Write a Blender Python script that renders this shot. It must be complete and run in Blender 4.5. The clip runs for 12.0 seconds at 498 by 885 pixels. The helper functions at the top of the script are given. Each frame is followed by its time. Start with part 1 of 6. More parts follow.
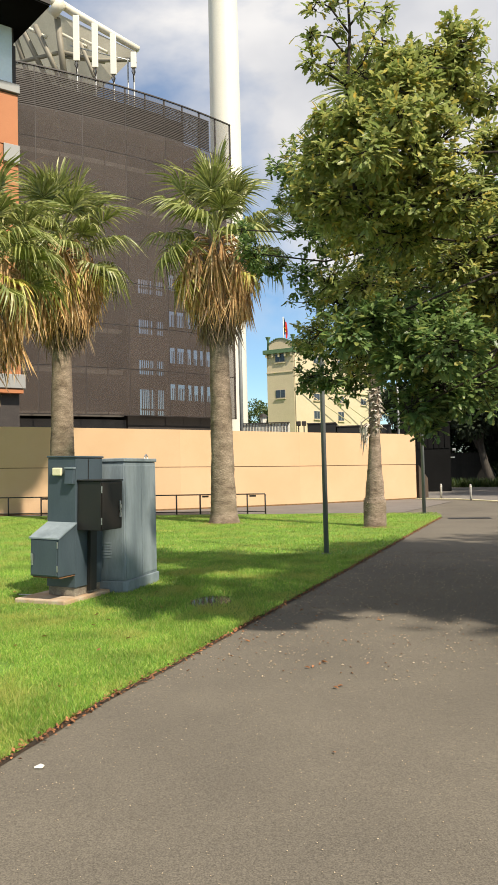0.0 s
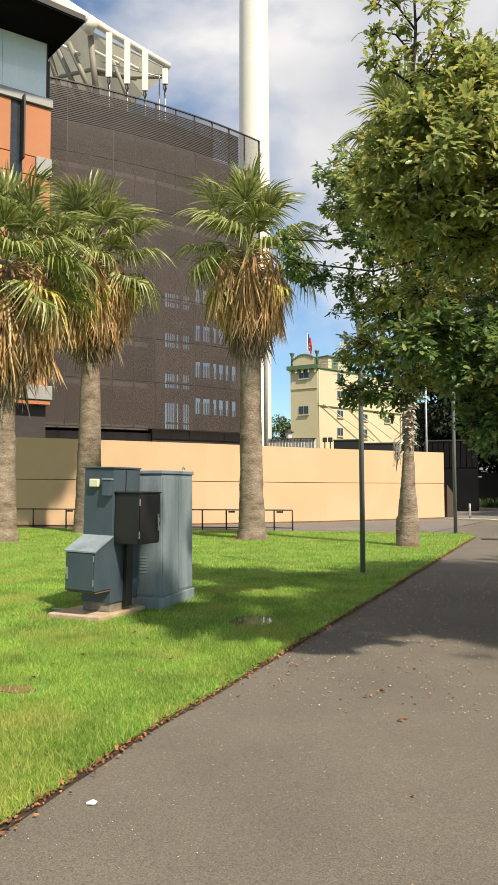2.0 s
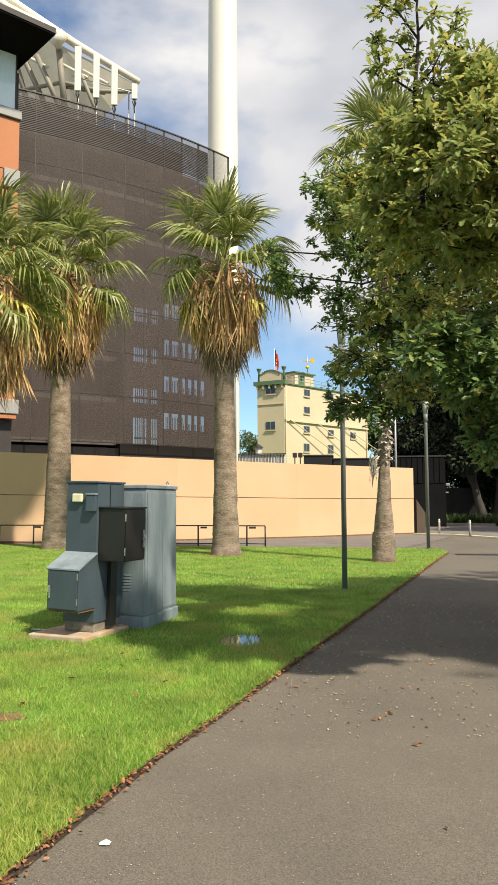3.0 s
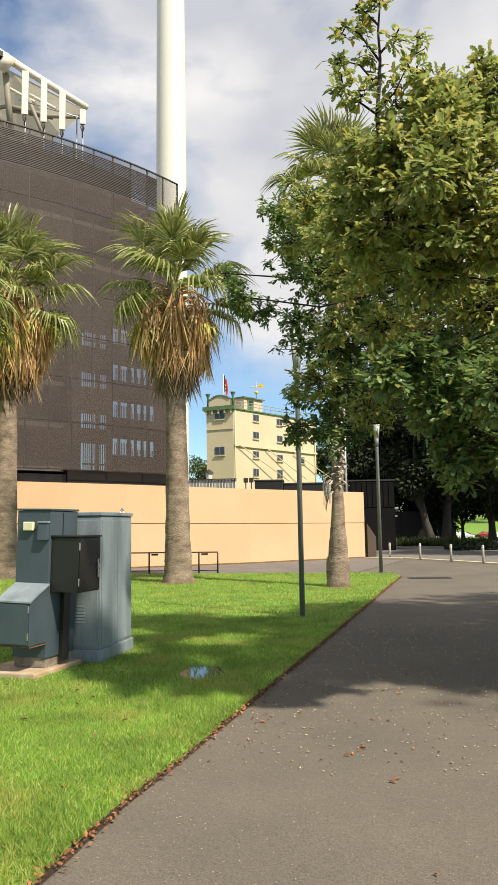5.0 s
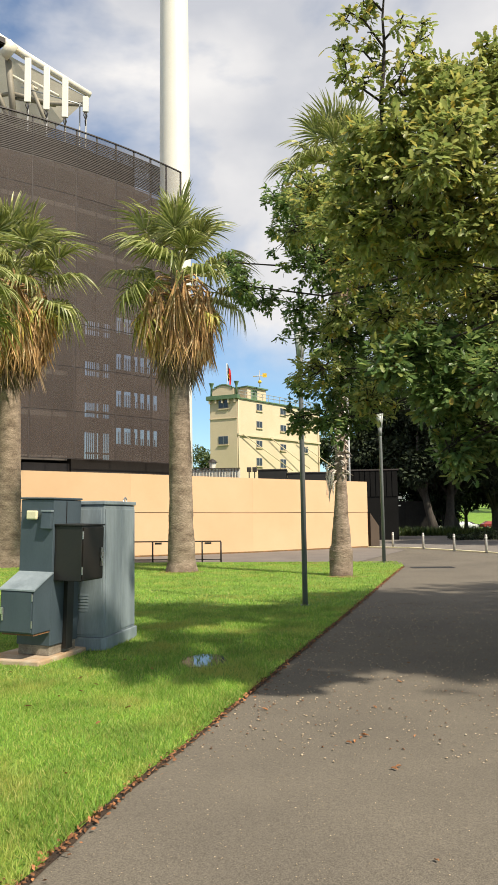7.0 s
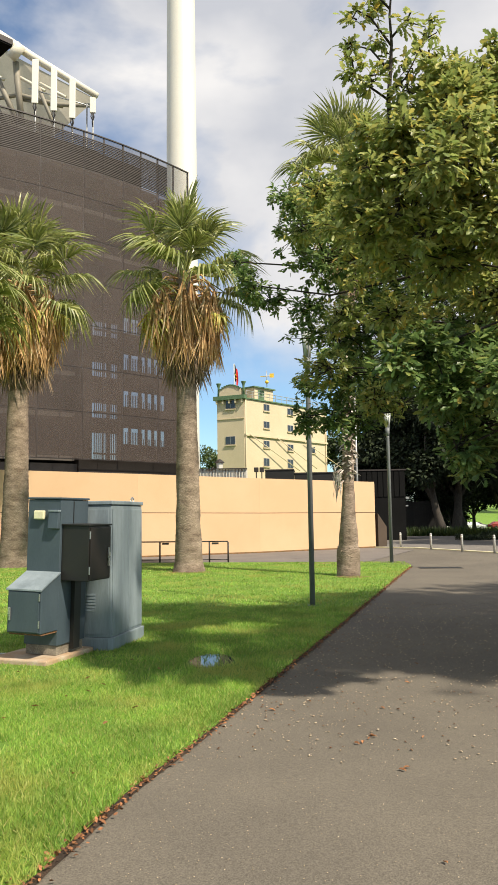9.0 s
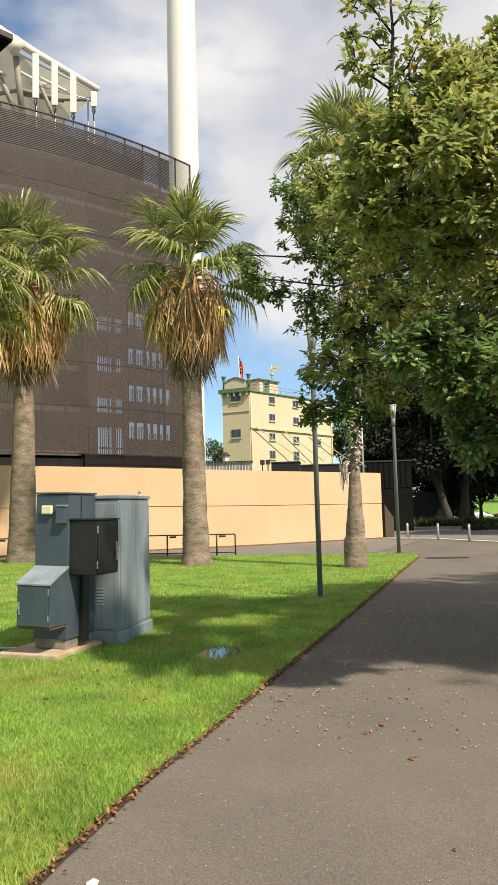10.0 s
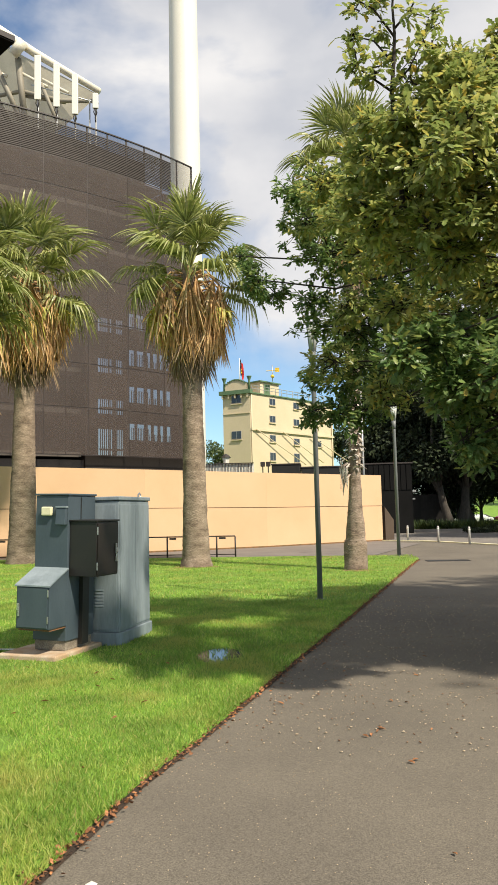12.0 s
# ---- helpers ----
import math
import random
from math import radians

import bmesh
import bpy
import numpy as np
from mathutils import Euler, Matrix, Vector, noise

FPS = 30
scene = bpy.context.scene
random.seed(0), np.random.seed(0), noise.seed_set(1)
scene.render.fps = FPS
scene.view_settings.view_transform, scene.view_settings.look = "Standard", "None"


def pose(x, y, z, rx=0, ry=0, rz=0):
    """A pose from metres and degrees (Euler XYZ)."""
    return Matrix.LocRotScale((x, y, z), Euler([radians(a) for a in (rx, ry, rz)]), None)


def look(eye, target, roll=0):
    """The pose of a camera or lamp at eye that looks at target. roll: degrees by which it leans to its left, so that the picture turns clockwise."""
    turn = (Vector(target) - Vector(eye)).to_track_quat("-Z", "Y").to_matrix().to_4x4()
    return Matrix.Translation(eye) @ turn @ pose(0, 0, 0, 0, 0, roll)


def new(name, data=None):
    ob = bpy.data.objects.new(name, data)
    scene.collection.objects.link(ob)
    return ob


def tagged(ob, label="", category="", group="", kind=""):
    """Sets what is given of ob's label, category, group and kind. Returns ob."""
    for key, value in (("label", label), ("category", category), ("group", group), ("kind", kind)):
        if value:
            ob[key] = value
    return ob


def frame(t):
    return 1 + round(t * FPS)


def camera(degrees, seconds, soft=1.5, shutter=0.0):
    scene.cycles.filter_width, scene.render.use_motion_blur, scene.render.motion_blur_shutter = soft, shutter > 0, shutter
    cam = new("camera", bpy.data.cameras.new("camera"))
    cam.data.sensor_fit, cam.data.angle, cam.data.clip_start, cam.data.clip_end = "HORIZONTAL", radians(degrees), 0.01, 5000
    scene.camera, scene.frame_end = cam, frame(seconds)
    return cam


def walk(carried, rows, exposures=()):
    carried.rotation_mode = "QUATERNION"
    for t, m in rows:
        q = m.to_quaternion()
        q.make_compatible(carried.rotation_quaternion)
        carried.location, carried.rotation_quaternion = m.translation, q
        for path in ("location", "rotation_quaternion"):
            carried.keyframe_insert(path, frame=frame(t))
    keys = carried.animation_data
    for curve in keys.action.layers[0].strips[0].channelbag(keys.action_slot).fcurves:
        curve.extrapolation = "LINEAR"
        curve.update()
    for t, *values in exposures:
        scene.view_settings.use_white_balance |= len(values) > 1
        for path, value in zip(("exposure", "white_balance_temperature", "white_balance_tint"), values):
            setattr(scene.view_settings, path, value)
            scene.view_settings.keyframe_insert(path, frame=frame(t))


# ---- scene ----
cam = camera(36.8, 12.0, soft=1.2)
PATH = [
    (0, (1.348, -1.444, 1.905), (1.024, 0.528, 1.98), -1.3),
    (0.5, (1.26, -1.444, 1.909), (0.954, 0.528, 2.034), -1.1),
    (1, (1.113, -1.398, 1.895), (0.791, 0.571, 2.039), -0.2),
    (1.5, (1.033, -1.27, 1.882), (0.68, 0.695, 2.002), 0.1),
    (2, (0.943, -1.116, 1.889), (0.567, 0.845, 2.007), -0.2),
    (2.5, (0.775, -1.04, 1.898), (0.431, 0.925, 2.044), -0.9),
    (2.7, (0.667, -0.997, 1.881), (0.348, 0.971, 2.033), -0.6),
    (4.5, (0.386, -0.692, 1.889), (0.221, 1.29, 2.099), -1.3),
    (5, (0.37, -0.695, 1.893), (0.227, 1.287, 2.118), -0.9),
    (5.5, (0.379, -0.69, 1.889), (0.231, 1.292, 2.109), -0.8),
    (6, (0.381, -0.686, 1.891), (0.233, 1.298, 2.096), -0.9),
    (6.5, (0.381, -0.684, 1.888), (0.23, 1.3, 2.085), -0.8),
    (7, (0.378, -0.7, 1.89), (0.225, 1.284, 2.087), -0.8),
    (9, (0.378, -0.679, 1.885), (0.206, 1.303, 2.083), -0.8),
    (9.5, (0.379, -0.676, 1.887), (0.204, 1.308, 2.072), -0.9),
    (10, (0.378, -0.69, 1.883), (0.19, 1.293, 2.062), -1.5),
    (10.5, (0.375, -0.701, 1.888), (0.18, 1.281, 2.075), -1.6),
    (11, (0.376, -0.678, 1.885), (0.179, 1.302, 2.081), -1.7),
    (11.5, (0.382, -0.686, 1.879), (0.186, 1.296, 2.07), -1.5),
    (12, (0.379, -0.682, 1.884), (0.19, 1.301, 2.068), -1.3),
]
walk(cam, [(t, look(e, g, r)) for t, e, g, r in PATH], [(0.0, 0.52, 7100, 10), (12.0, 0.52, 7100, 10)])

# ---------- light ----------
SUN_TO = Vector((0.757, -0.654, 0.0)).normalized()
SUN_EL = 48.5
world = bpy.data.worlds.new("sky")
scene.world = world
world.use_nodes = True
wn, wl = world.node_tree.nodes, world.node_tree.links
wn.clear()
w_out = wn.new("ShaderNodeOutputWorld")
w_bg = wn.new("ShaderNodeBackground")
w_sky = wn.new("ShaderNodeTexSky")
w_sky.sky_type = "NISHITA"
w_sky.sun_disc = False
w_sky.sun_elevation = radians(SUN_EL)
w_sky.sun_rotation = math.atan2(SUN_TO.x, SUN_TO.y)
w_sky.dust_density = 0.3
w_sky.ozone_density = 3.0
w_co = wn.new("ShaderNodeTexCoord")
w_map = wn.new("ShaderNodeMapping")
w_map.inputs["Scale"].default_value = (1.0, 1.0, 1.7)
w_map.inputs["Location"].default_value = (0.35, 0.1, 0.42)
w_no = wn.new("ShaderNodeTexNoise")
w_no.inputs["Scale"].default_value = 2.6
w_no.inputs["Detail"].default_value = 7.0
w_no.inputs["Roughness"].default_value = 0.52
w_no.inputs["Distortion"].default_value = 0.25
w_ra = wn.new("ShaderNodeValToRGB")
w_ra.color_ramp.elements[0].position = 0.335
w_ra.color_ramp.elements[1].position = 0.51
w_no2 = wn.new("ShaderNodeTexNoise")
w_no2.inputs["Scale"].default_value = 4.0
w_no2.inputs["Detail"].default_value = 5.0
w_ra2 = wn.new("ShaderNodeValToRGB")
w_ra2.color_ramp.elements[0].position = 0.35
w_ra2.color_ramp.elements[0].color = (5.0, 5.4, 6.3, 1)
w_ra2.color_ramp.elements[1].position = 0.65
w_ra2.color_ramp.elements[1].color = (7.7, 7.9, 8.4, 1)
w_mix = wn.new("ShaderNodeMix")
w_mix.data_type = "RGBA"
wl.new(w_co.outputs["Generated"], w_map.inputs["Vector"])
wl.new(w_map.outputs["Vector"], w_no.inputs["Vector"])
wl.new(w_map.outputs["Vector"], w_no2.inputs["Vector"])
wl.new(w_no.outputs["Fac"], w_ra.inputs["Fac"])
wl.new(w_no2.outputs["Fac"], w_ra2.inputs["Fac"])
# clear blue air low over the horizon, broken cloud above it
w_sep = wn.new("ShaderNodeSeparateXYZ")
w_low = wn.new("ShaderNodeMapRange")
w_low.interpolation_type = "SMOOTHSTEP"
w_low.inputs["From Min"].default_value, w_low.inputs["From Max"].default_value = 0.13, 0.27
w_cov = wn.new("ShaderNodeMath")
w_cov.operation = "MULTIPLY"
wl.new(w_co.outputs["Generated"], w_sep.inputs["Vector"])
wl.new(w_sep.outputs["Z"], w_low.inputs["Value"])
wl.new(w_low.outputs["Result"], w_cov.inputs[0])
wl.new(w_ra.outputs["Color"], w_cov.inputs[1])
wl.new(w_cov.outputs["Value"], w_mix.inputs["Factor"])
w_clear = wn.new("ShaderNodeVectorMath")
w_clear.operation = "MULTIPLY"
w_clear.inputs[1].default_value = (1.05, 1.3, 1.45)
wl.new(w_sky.outputs["Color"], w_clear.inputs[0])
wl.new(w_clear.outputs["Vector"], w_mix.inputs["A"])
wl.new(w_ra2.outputs["Color"], w_mix.inputs["B"])
wl.new(w_mix.outputs["Result"], w_bg.inputs["Color"])
wl.new(w_bg.outputs["Background"], w_out.inputs["Surface"])
w_bg.inputs["Strength"].default_value = 0.082

sun_data = bpy.data.lights.new("sun", "SUN")
sun_data.energy = 5.0
sun_data.angle = radians(2.0)
sun_data.color = (1.0, 0.94, 0.84)
sun = new("sun", sun_data)
sun_dir = Vector((SUN_TO.x * math.cos(radians(SUN_EL)), SUN_TO.y * math.cos(radians(SUN_EL)), math.sin(radians(SUN_EL))))
sun.matrix_world = look(sun_dir * 60, (0, 0, 0))


# ---------- materials ----------
def mat(name, c1, c2=None, scale=3.0, fine=40.0, rough=0.75, bump=0.2, metal=0.0, spec=0.4,
        stretch=(1, 1, 1), per_piece=0.0, coords="Object", fine_amount=0.35, trans=0.0, ramp=(0.35, 0.65), dist=0.01):
    """Two-scale noise between two colours with fine relief; per_piece varies each object or island."""
    m = bpy.data.materials.new(name)
    m.use_nodes = True
    n, l = m.node_tree.nodes, m.node_tree.links
    b = n["Principled BSDF"]
    c2 = c2 or tuple(v * 0.72 for v in c1)
    co = n.new("ShaderNodeTexCoord")
    mp = n.new("ShaderNodeMapping")
    mp.inputs["Scale"].default_value = stretch
    if coords == "World":
        ge = n.new("ShaderNodeNewGeometry")
        l.new(ge.outputs["Position"], mp.inputs["Vector"])
    else:
        l.new(co.outputs["Object"], mp.inputs["Vector"])
    n1 = n.new("ShaderNodeTexNoise")
    n1.inputs["Scale"].default_value, n1.inputs["Detail"].default_value = scale, 6.0
    n1.inputs["Roughness"].default_value = 0.6
    n2 = n.new("ShaderNodeTexNoise")
    n2.inputs["Scale"].default_value, n2.inputs["Detail"].default_value = fine, 4.0
    l.new(mp.outputs["Vector"], n1.inputs["Vector"])
    l.new(mp.outputs["Vector"], n2.inputs["Vector"])
    r1 = n.new("ShaderNodeMapRange")
    r1.inputs["From Min"].default_value, r1.inputs["From Max"].default_value = ramp
    l.new(n1.outputs["Fac"], r1.inputs["Value"])
    mx = n.new("ShaderNodeMix")
    mx.data_type = "RGBA"
    mx.inputs["A"].default_value, mx.inputs["B"].default_value = (*c1, 1), (*c2, 1)
    l.new(r1.outputs["Result"], mx.inputs["Factor"])
    r2 = n.new("ShaderNodeMapRange")
    r2.inputs["From Min"].default_value, r2.inputs["From Max"].default_value = 0.3, 0.7
    r2.inputs["To Min"].default_value, r2.inputs["To Max"].default_value = 1 - fine_amount, 1 + fine_amount
    l.new(n2.outputs["Fac"], r2.inputs["Value"])
    mu = n.new("ShaderNodeVectorMath")
    mu.operation = "SCALE"
    l.new(mx.outputs["Result"], mu.inputs[0])
    l.new(r2.outputs["Result"], mu.inputs["Scale"])
    last = mu.outputs["Vector"]
    if per_piece:
        src = n.new("ShaderNodeObjectInfo").outputs["Random"] if per_piece > 0 else n.new("ShaderNodeNewGeometry").outputs["Random Per Island"]
        r3 = n.new("ShaderNodeMapRange")
        r3.inputs["To Min"].default_value, r3.inputs["To Max"].default_value = 1 - abs(per_piece), 1 + abs(per_piece)
        l.new(src, r3.inputs["Value"])
        m2 = n.new("ShaderNodeVectorMath")
        m2.operation = "SCALE"
        l.new(last, m2.inputs[0])
        l.new(r3.outputs["Result"], m2.inputs["Scale"])
        last = m2.outputs["Vector"]
    l.new(last, b.inputs["Base Color"])
    b.inputs["Roughness"].default_value = rough
    b.inputs["Metallic"].default_value = metal
    b.inputs["Specular IOR Level"].default_value = spec
    if bump:
        bp = n.new("ShaderNodeBump")
        bp.inputs["Strength"].default_value, bp.inputs["Distance"].default_value = bump, dist
        l.new(n2.outputs["Fac"], bp.inputs["Height"])
        l.new(bp.outputs["Normal"], b.inputs["Normal"])
    if trans:
        out = n["Material Output"]
        tl = n.new("ShaderNodeBsdfTranslucent")
        l.new(last, tl.inputs["Color"])
        ms = n.new("ShaderNodeMixShader")
        ms.inputs["Fac"].default_value = trans
        l.new(b.outputs["BSDF"], ms.inputs[1])
        l.new(tl.outputs["BSDF"], ms.inputs[2])
        l.new(ms.outputs["Shader"], out.inputs["Surface"])
    return m


def leaf_mat(name, stops, rough=0.45, trans=0.35, fine=9.0, patch=None):
    """Leaves: colour chosen leaf by leaf from the stops, with a faint mottle, partly translucent."""
    m = bpy.data.materials.new(name)
    m.use_nodes = True
    n, l = m.node_tree.nodes, m.node_tree.links
    b = n["Principled BSDF"]
    ge = n.new("ShaderNodeNewGeometry")
    ra = n.new("ShaderNodeValToRGB")
    el = ra.color_ramp.elements
    while len(el) < len(stops):
        el.new(0.5)
    for e, (p, c) in zip(el, stops):
        e.position, e.color = p, (*c, 1)
    l.new(ge.outputs["Random Per Island"], ra.inputs["Fac"])
    co = n.new("ShaderNodeTexCoord")
    no = n.new("ShaderNodeTexNoise")
    no.inputs["Scale"].default_value = fine
    l.new(co.outputs["Object"], no.inputs["Vector"])
    mr = n.new("ShaderNodeMapRange")
    mr.inputs["From Min"].default_value, mr.inputs["From Max"].default_value = 0.3, 0.7
    mr.inputs["To Min"].default_value, mr.inputs["To Max"].default_value = 0.7, 1.3
    l.new(no.outputs["Fac"], mr.inputs["Value"])
    mu = n.new("ShaderNodeVectorMath")
    mu.operation = "SCALE"
    l.new(ra.outputs["Color"], mu.inputs[0])
    l.new(mr.outputs["Result"], mu.inputs["Scale"])
    last = mu.outputs["Vector"]
    if patch:
        pn = n.new("ShaderNodeTexNoise")
        pn.inputs["Scale"].default_value, pn.inputs["Detail"].default_value = patch[1], 4.0
        l.new(co.outputs["Object"], pn.inputs["Vector"])
        pr = n.new("ShaderNodeMapRange")
        pr.inputs["From Min"].default_value, pr.inputs["From Max"].default_value, pr.inputs["To Max"].default_value = 0.50, 0.66, 0.85
        l.new(pn.outputs["Fac"], pr.inputs["Value"])
        pm_ = n.new("ShaderNodeMix")
        pm_.data_type = "RGBA"
        pm_.inputs["B"].default_value = (*patch[0], 1)
        l.new(pr.outputs["Result"], pm_.inputs["Factor"])
        l.new(last, pm_.inputs["A"])
        last = pm_.outputs["Result"]
    l.new(last, b.inputs["Base Color"])
    b.inputs["Roughness"].default_value = rough
    tl = n.new("ShaderNodeBsdfTranslucent")
    l.new(last, tl.inputs["Color"])
    ms = n.new("ShaderNodeMixShader")
    ms.inputs["Fac"].default_value = trans
    l.new(b.outputs["BSDF"], ms.inputs[1])
    l.new(tl.outputs["BSDF"], ms.inputs[2])
    l.new(ms.outputs["Shader"], n["Material Output"].inputs["Surface"])
    return m


def mesh_screen_mat(name, colour, open_share):
    """Perforated sheet: the share of it that is holes lets light and sight through."""
    m = mat(name, colour, tuple(v * 0.8 for v in colour), 0.6, 5, 0.7, 0.0, per_piece=0.10, coords="World", fine_amount=0.05)
    n, l = m.node_tree.nodes, m.node_tree.links
    tr = n.new("ShaderNodeBsdfTransparent")
    ms = n.new("ShaderNodeMixShader")
    ms.inputs["Fac"].default_value = open_share
    l.new(n["Principled BSDF"].outputs["BSDF"], ms.inputs[1])
    l.new(tr.outputs["BSDF"], ms.inputs[2])
    l.new(ms.outputs["Shader"], n["Material Output"].inputs["Surface"])
    return m


M_ASPHALT = mat("asphalt", (0.134, 0.117, 0.092), (0.102, 0.089, 0.071), 0.45, 120, 0.92, 0.45, coords="World", fine_amount=0.42, dist=0.005)
M_PAVING = mat("paving", (0.20, 0.18, 0.16), (0.15, 0.135, 0.12), 0.8, 60, 0.9, 0.4, coords="World", per_piece=0.12)
M_SOIL = mat("soil", (0.060, 0.036, 0.022), (0.030, 0.020, 0.014), 8, 90, 0.95, 0.8, coords="World", dist=0.02)
M_EARTH = mat("reddish_earth", (0.24, 0.125, 0.060), (0.13, 0.085, 0.040), 6, 60, 0.95, 0.6, coords="World", dist=0.02)
M_LAWN = mat("lawn", (0.150, 0.265, 0.032), (0.115, 0.215, 0.026), 0.7, 70, 0.9, 0.8, coords="World", fine_amount=0.5, dist=0.03)
M_BLADE = leaf_mat("grass_blade", [(0.0, (0.124, 0.262, 0.036)), (0.45, (0.232, 0.405, 0.058)), (0.8, (0.350, 0.480, 0.090)), (1.0, (0.52, 0.46, 0.17))], 0.55, 0.42, 1.2, ((0.43, 0.42, 0.11), 0.8))
M_WALL = mat("ochre_render", (0.595, 0.40, 0.245), (0.55, 0.36, 0.21), 0.25, 45, 0.9, 0.15, coords="World", fine_amount=0.05)
# dark brown copy of the wall render, with the return's shade in its colour
M_WALL_DK = mat("shaded_render", (0.075, 0.052, 0.036), (0.06, 0.042, 0.03), 0.5, 40, 0.9, 0.15, coords="World", fine_amount=0.08)
M_JOINT = mat("joint", (0.14, 0.085, 0.045), None, 2, 30, 0.95, 0.1)
M_TEAL = mat("dark_teal_paint", (0.056, 0.077, 0.092), (0.042, 0.060, 0.074), 2.5, 60, 0.42, 0.06, fine_amount=0.06, stretch=(1, 1, 0.35))
M_TEAL2 = mat("grey_blue_paint", (0.230, 0.275, 0.295), (0.125, 0.158, 0.176), 1.7, 40, 0.5, 0.06, fine_amount=0.08, stretch=(1.4, 1.4, 0.25))
M_BLACKBOX = mat("charcoal_paint", (0.014, 0.014, 0.0135), (0.018, 0.016, 0.014), 3, 60, 0.45, 0.05, fine_amount=0.1)
M_CREAM = mat("cream_plastic", (0.72, 0.68, 0.45), (0.64, 0.60, 0.40), 4, 50, 0.5, 0.03, fine_amount=0.06)
M_STEEL = mat("steel", (0.55, 0.55, 0.54), (0.42, 0.42, 0.41), 8, 90, 0.35, 0.05, metal=0.9)
M_CONC = mat("concrete", (0.43, 0.35, 0.26), (0.36, 0.235, 0.135), 3.5, 60, 0.92, 0.3, fine_amount=0.15)
M_POLE = mat("grey_green_paint", (0.160, 0.172, 0.170), (0.130, 0.140, 0.140), 2, 50, 0.5, 0.05, fine_amount=0.08)
M_DARKMETAL = mat("dark_metal", (0.035, 0.028, 0.024), (0.025, 0.021, 0.019), 3, 50, 0.55, 0.05)
M_SCREEN = mesh_screen_mat("perforated_screen", (0.083, 0.064, 0.055), 0.50)
M_SLAT = mat("bronze_slat", (0.052, 0.042, 0.036), (0.042, 0.034, 0.029), 1, 6, 0.6, 0.0, per_piece=0.15, fine_amount=0.06)
M_FRAME = mat("bronze_frame", (0.045, 0.037, 0.034), None, 1, 30, 0.55, 0.05)
# interior gloom behind the screen is put into this concrete's colour
M_INNER = mat("shade_dimmed_concrete", (0.050, 0.041, 0.035), (0.04, 0.033, 0.028), 0.3, 10, 0.9, 0.05, coords="World", fine_amount=0.1)
M_WHITE = mat("white_paint", (0.69, 0.67, 0.59), (0.64, 0.62, 0.54), 0.15, 8, 0.5, 0.03, coords="World", fine_amount=0.04)
M_ROOF = mat("white_fabric", (0.50, 0.47, 0.39), (0.42, 0.39, 0.32), 0.4, 10, 0.7, 0.05, coords="World", fine_amount=0.06, trans=0.5)
M_ORANGE = mat("terracotta_panel", (0.42, 0.165, 0.070), (0.37, 0.14, 0.058), 0.4, 30, 0.7, 0.05, coords="World", fine_amount=0.05)
M_GREYBAND = mat("grey_cladding", (0.30, 0.30, 0.29), (0.25, 0.25, 0.245), 0.5, 20, 0.5, 0.05, coords="World", fine_amount=0.06)
M_CANOPY = mat("charcoal_soffit", (0.008, 0.008, 0.008), None, 0.5, 20, 0.9, 0.05, spec=0.05, coords="World")
M_YELLOW = mat("pale_yellow_render", (0.56, 0.47, 0.325), (0.51, 0.43, 0.29), 0.25, 8, 0.85, 0.05, coords="World", fine_amount=0.06)
M_GREENTRIM = mat("green_trim", (0.10, 0.17, 0.09), (0.08, 0.14, 0.075), 1, 20, 0.7, 0.05)
M_WINDOW = mat("window_glass", (0.035, 0.042, 0.050), None, 1, 20, 0.08, 0.0, spec=0.6)
M_BARK = mat("oak_bark", (0.040, 0.031, 0.024), (0.022, 0.017, 0.014), 5, 60, 0.95, 0.8, stretch=(1, 1, 0.3), dist=0.02)
M_PALMTRUNK = mat("palm_trunk", (0.29, 0.225, 0.17), (0.135, 0.098, 0.070), 1.7, 14, 0.95, 0.75, stretch=(1.1, 1.1, 2.6), dist=0.03, fine_amount=0.4)
M_PALMRAG = mat("palm_boots", (0.58, 0.53, 0.46), (0.24, 0.19, 0.15), 6, 40, 0.95, 0.9, dist=0.03, fine_amount=0.4, per_piece=-0.3)
M_FROND = leaf_mat("palm_frond", [(0.0, (0.125, 0.158, 0.046)), (0.4, (0.215, 0.250, 0.070)), (0.75, (0.335, 0.350, 0.112)), (0.95, (0.40, 0.40, 0.18)), (1.0, (0.52, 0.47, 0.26))], 0.38, 0.30)
M_FRONDY = leaf_mat("palm_frond_yellowing", [(0.0, (0.30, 0.32, 0.06)), (0.45, (0.50, 0.48, 0.11)), (0.8, (0.64, 0.54, 0.16)), (1.0, (0.66, 0.38, 0.10))], 0.5, 0.3)
M_DEAD = leaf_mat("dead_frond", [(0.0, (0.28, 0.17, 0.085)), (0.4, (0.54, 0.325, 0.14)), (0.8, (0.68, 0.46, 0.23)), (1.0, (0.74, 0.60, 0.40))], 0.85, 0.25)
M_DEAD2 = leaf_mat("old_dead_frond", [(0.0, (0.12, 0.085, 0.060)), (0.5, (0.26, 0.185, 0.125)), (1.0, (0.44, 0.32, 0.20))], 0.9, 0.12)
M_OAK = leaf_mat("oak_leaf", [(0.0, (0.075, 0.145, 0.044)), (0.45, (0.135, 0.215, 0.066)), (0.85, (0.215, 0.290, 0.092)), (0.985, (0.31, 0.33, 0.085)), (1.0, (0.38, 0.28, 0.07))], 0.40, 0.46)
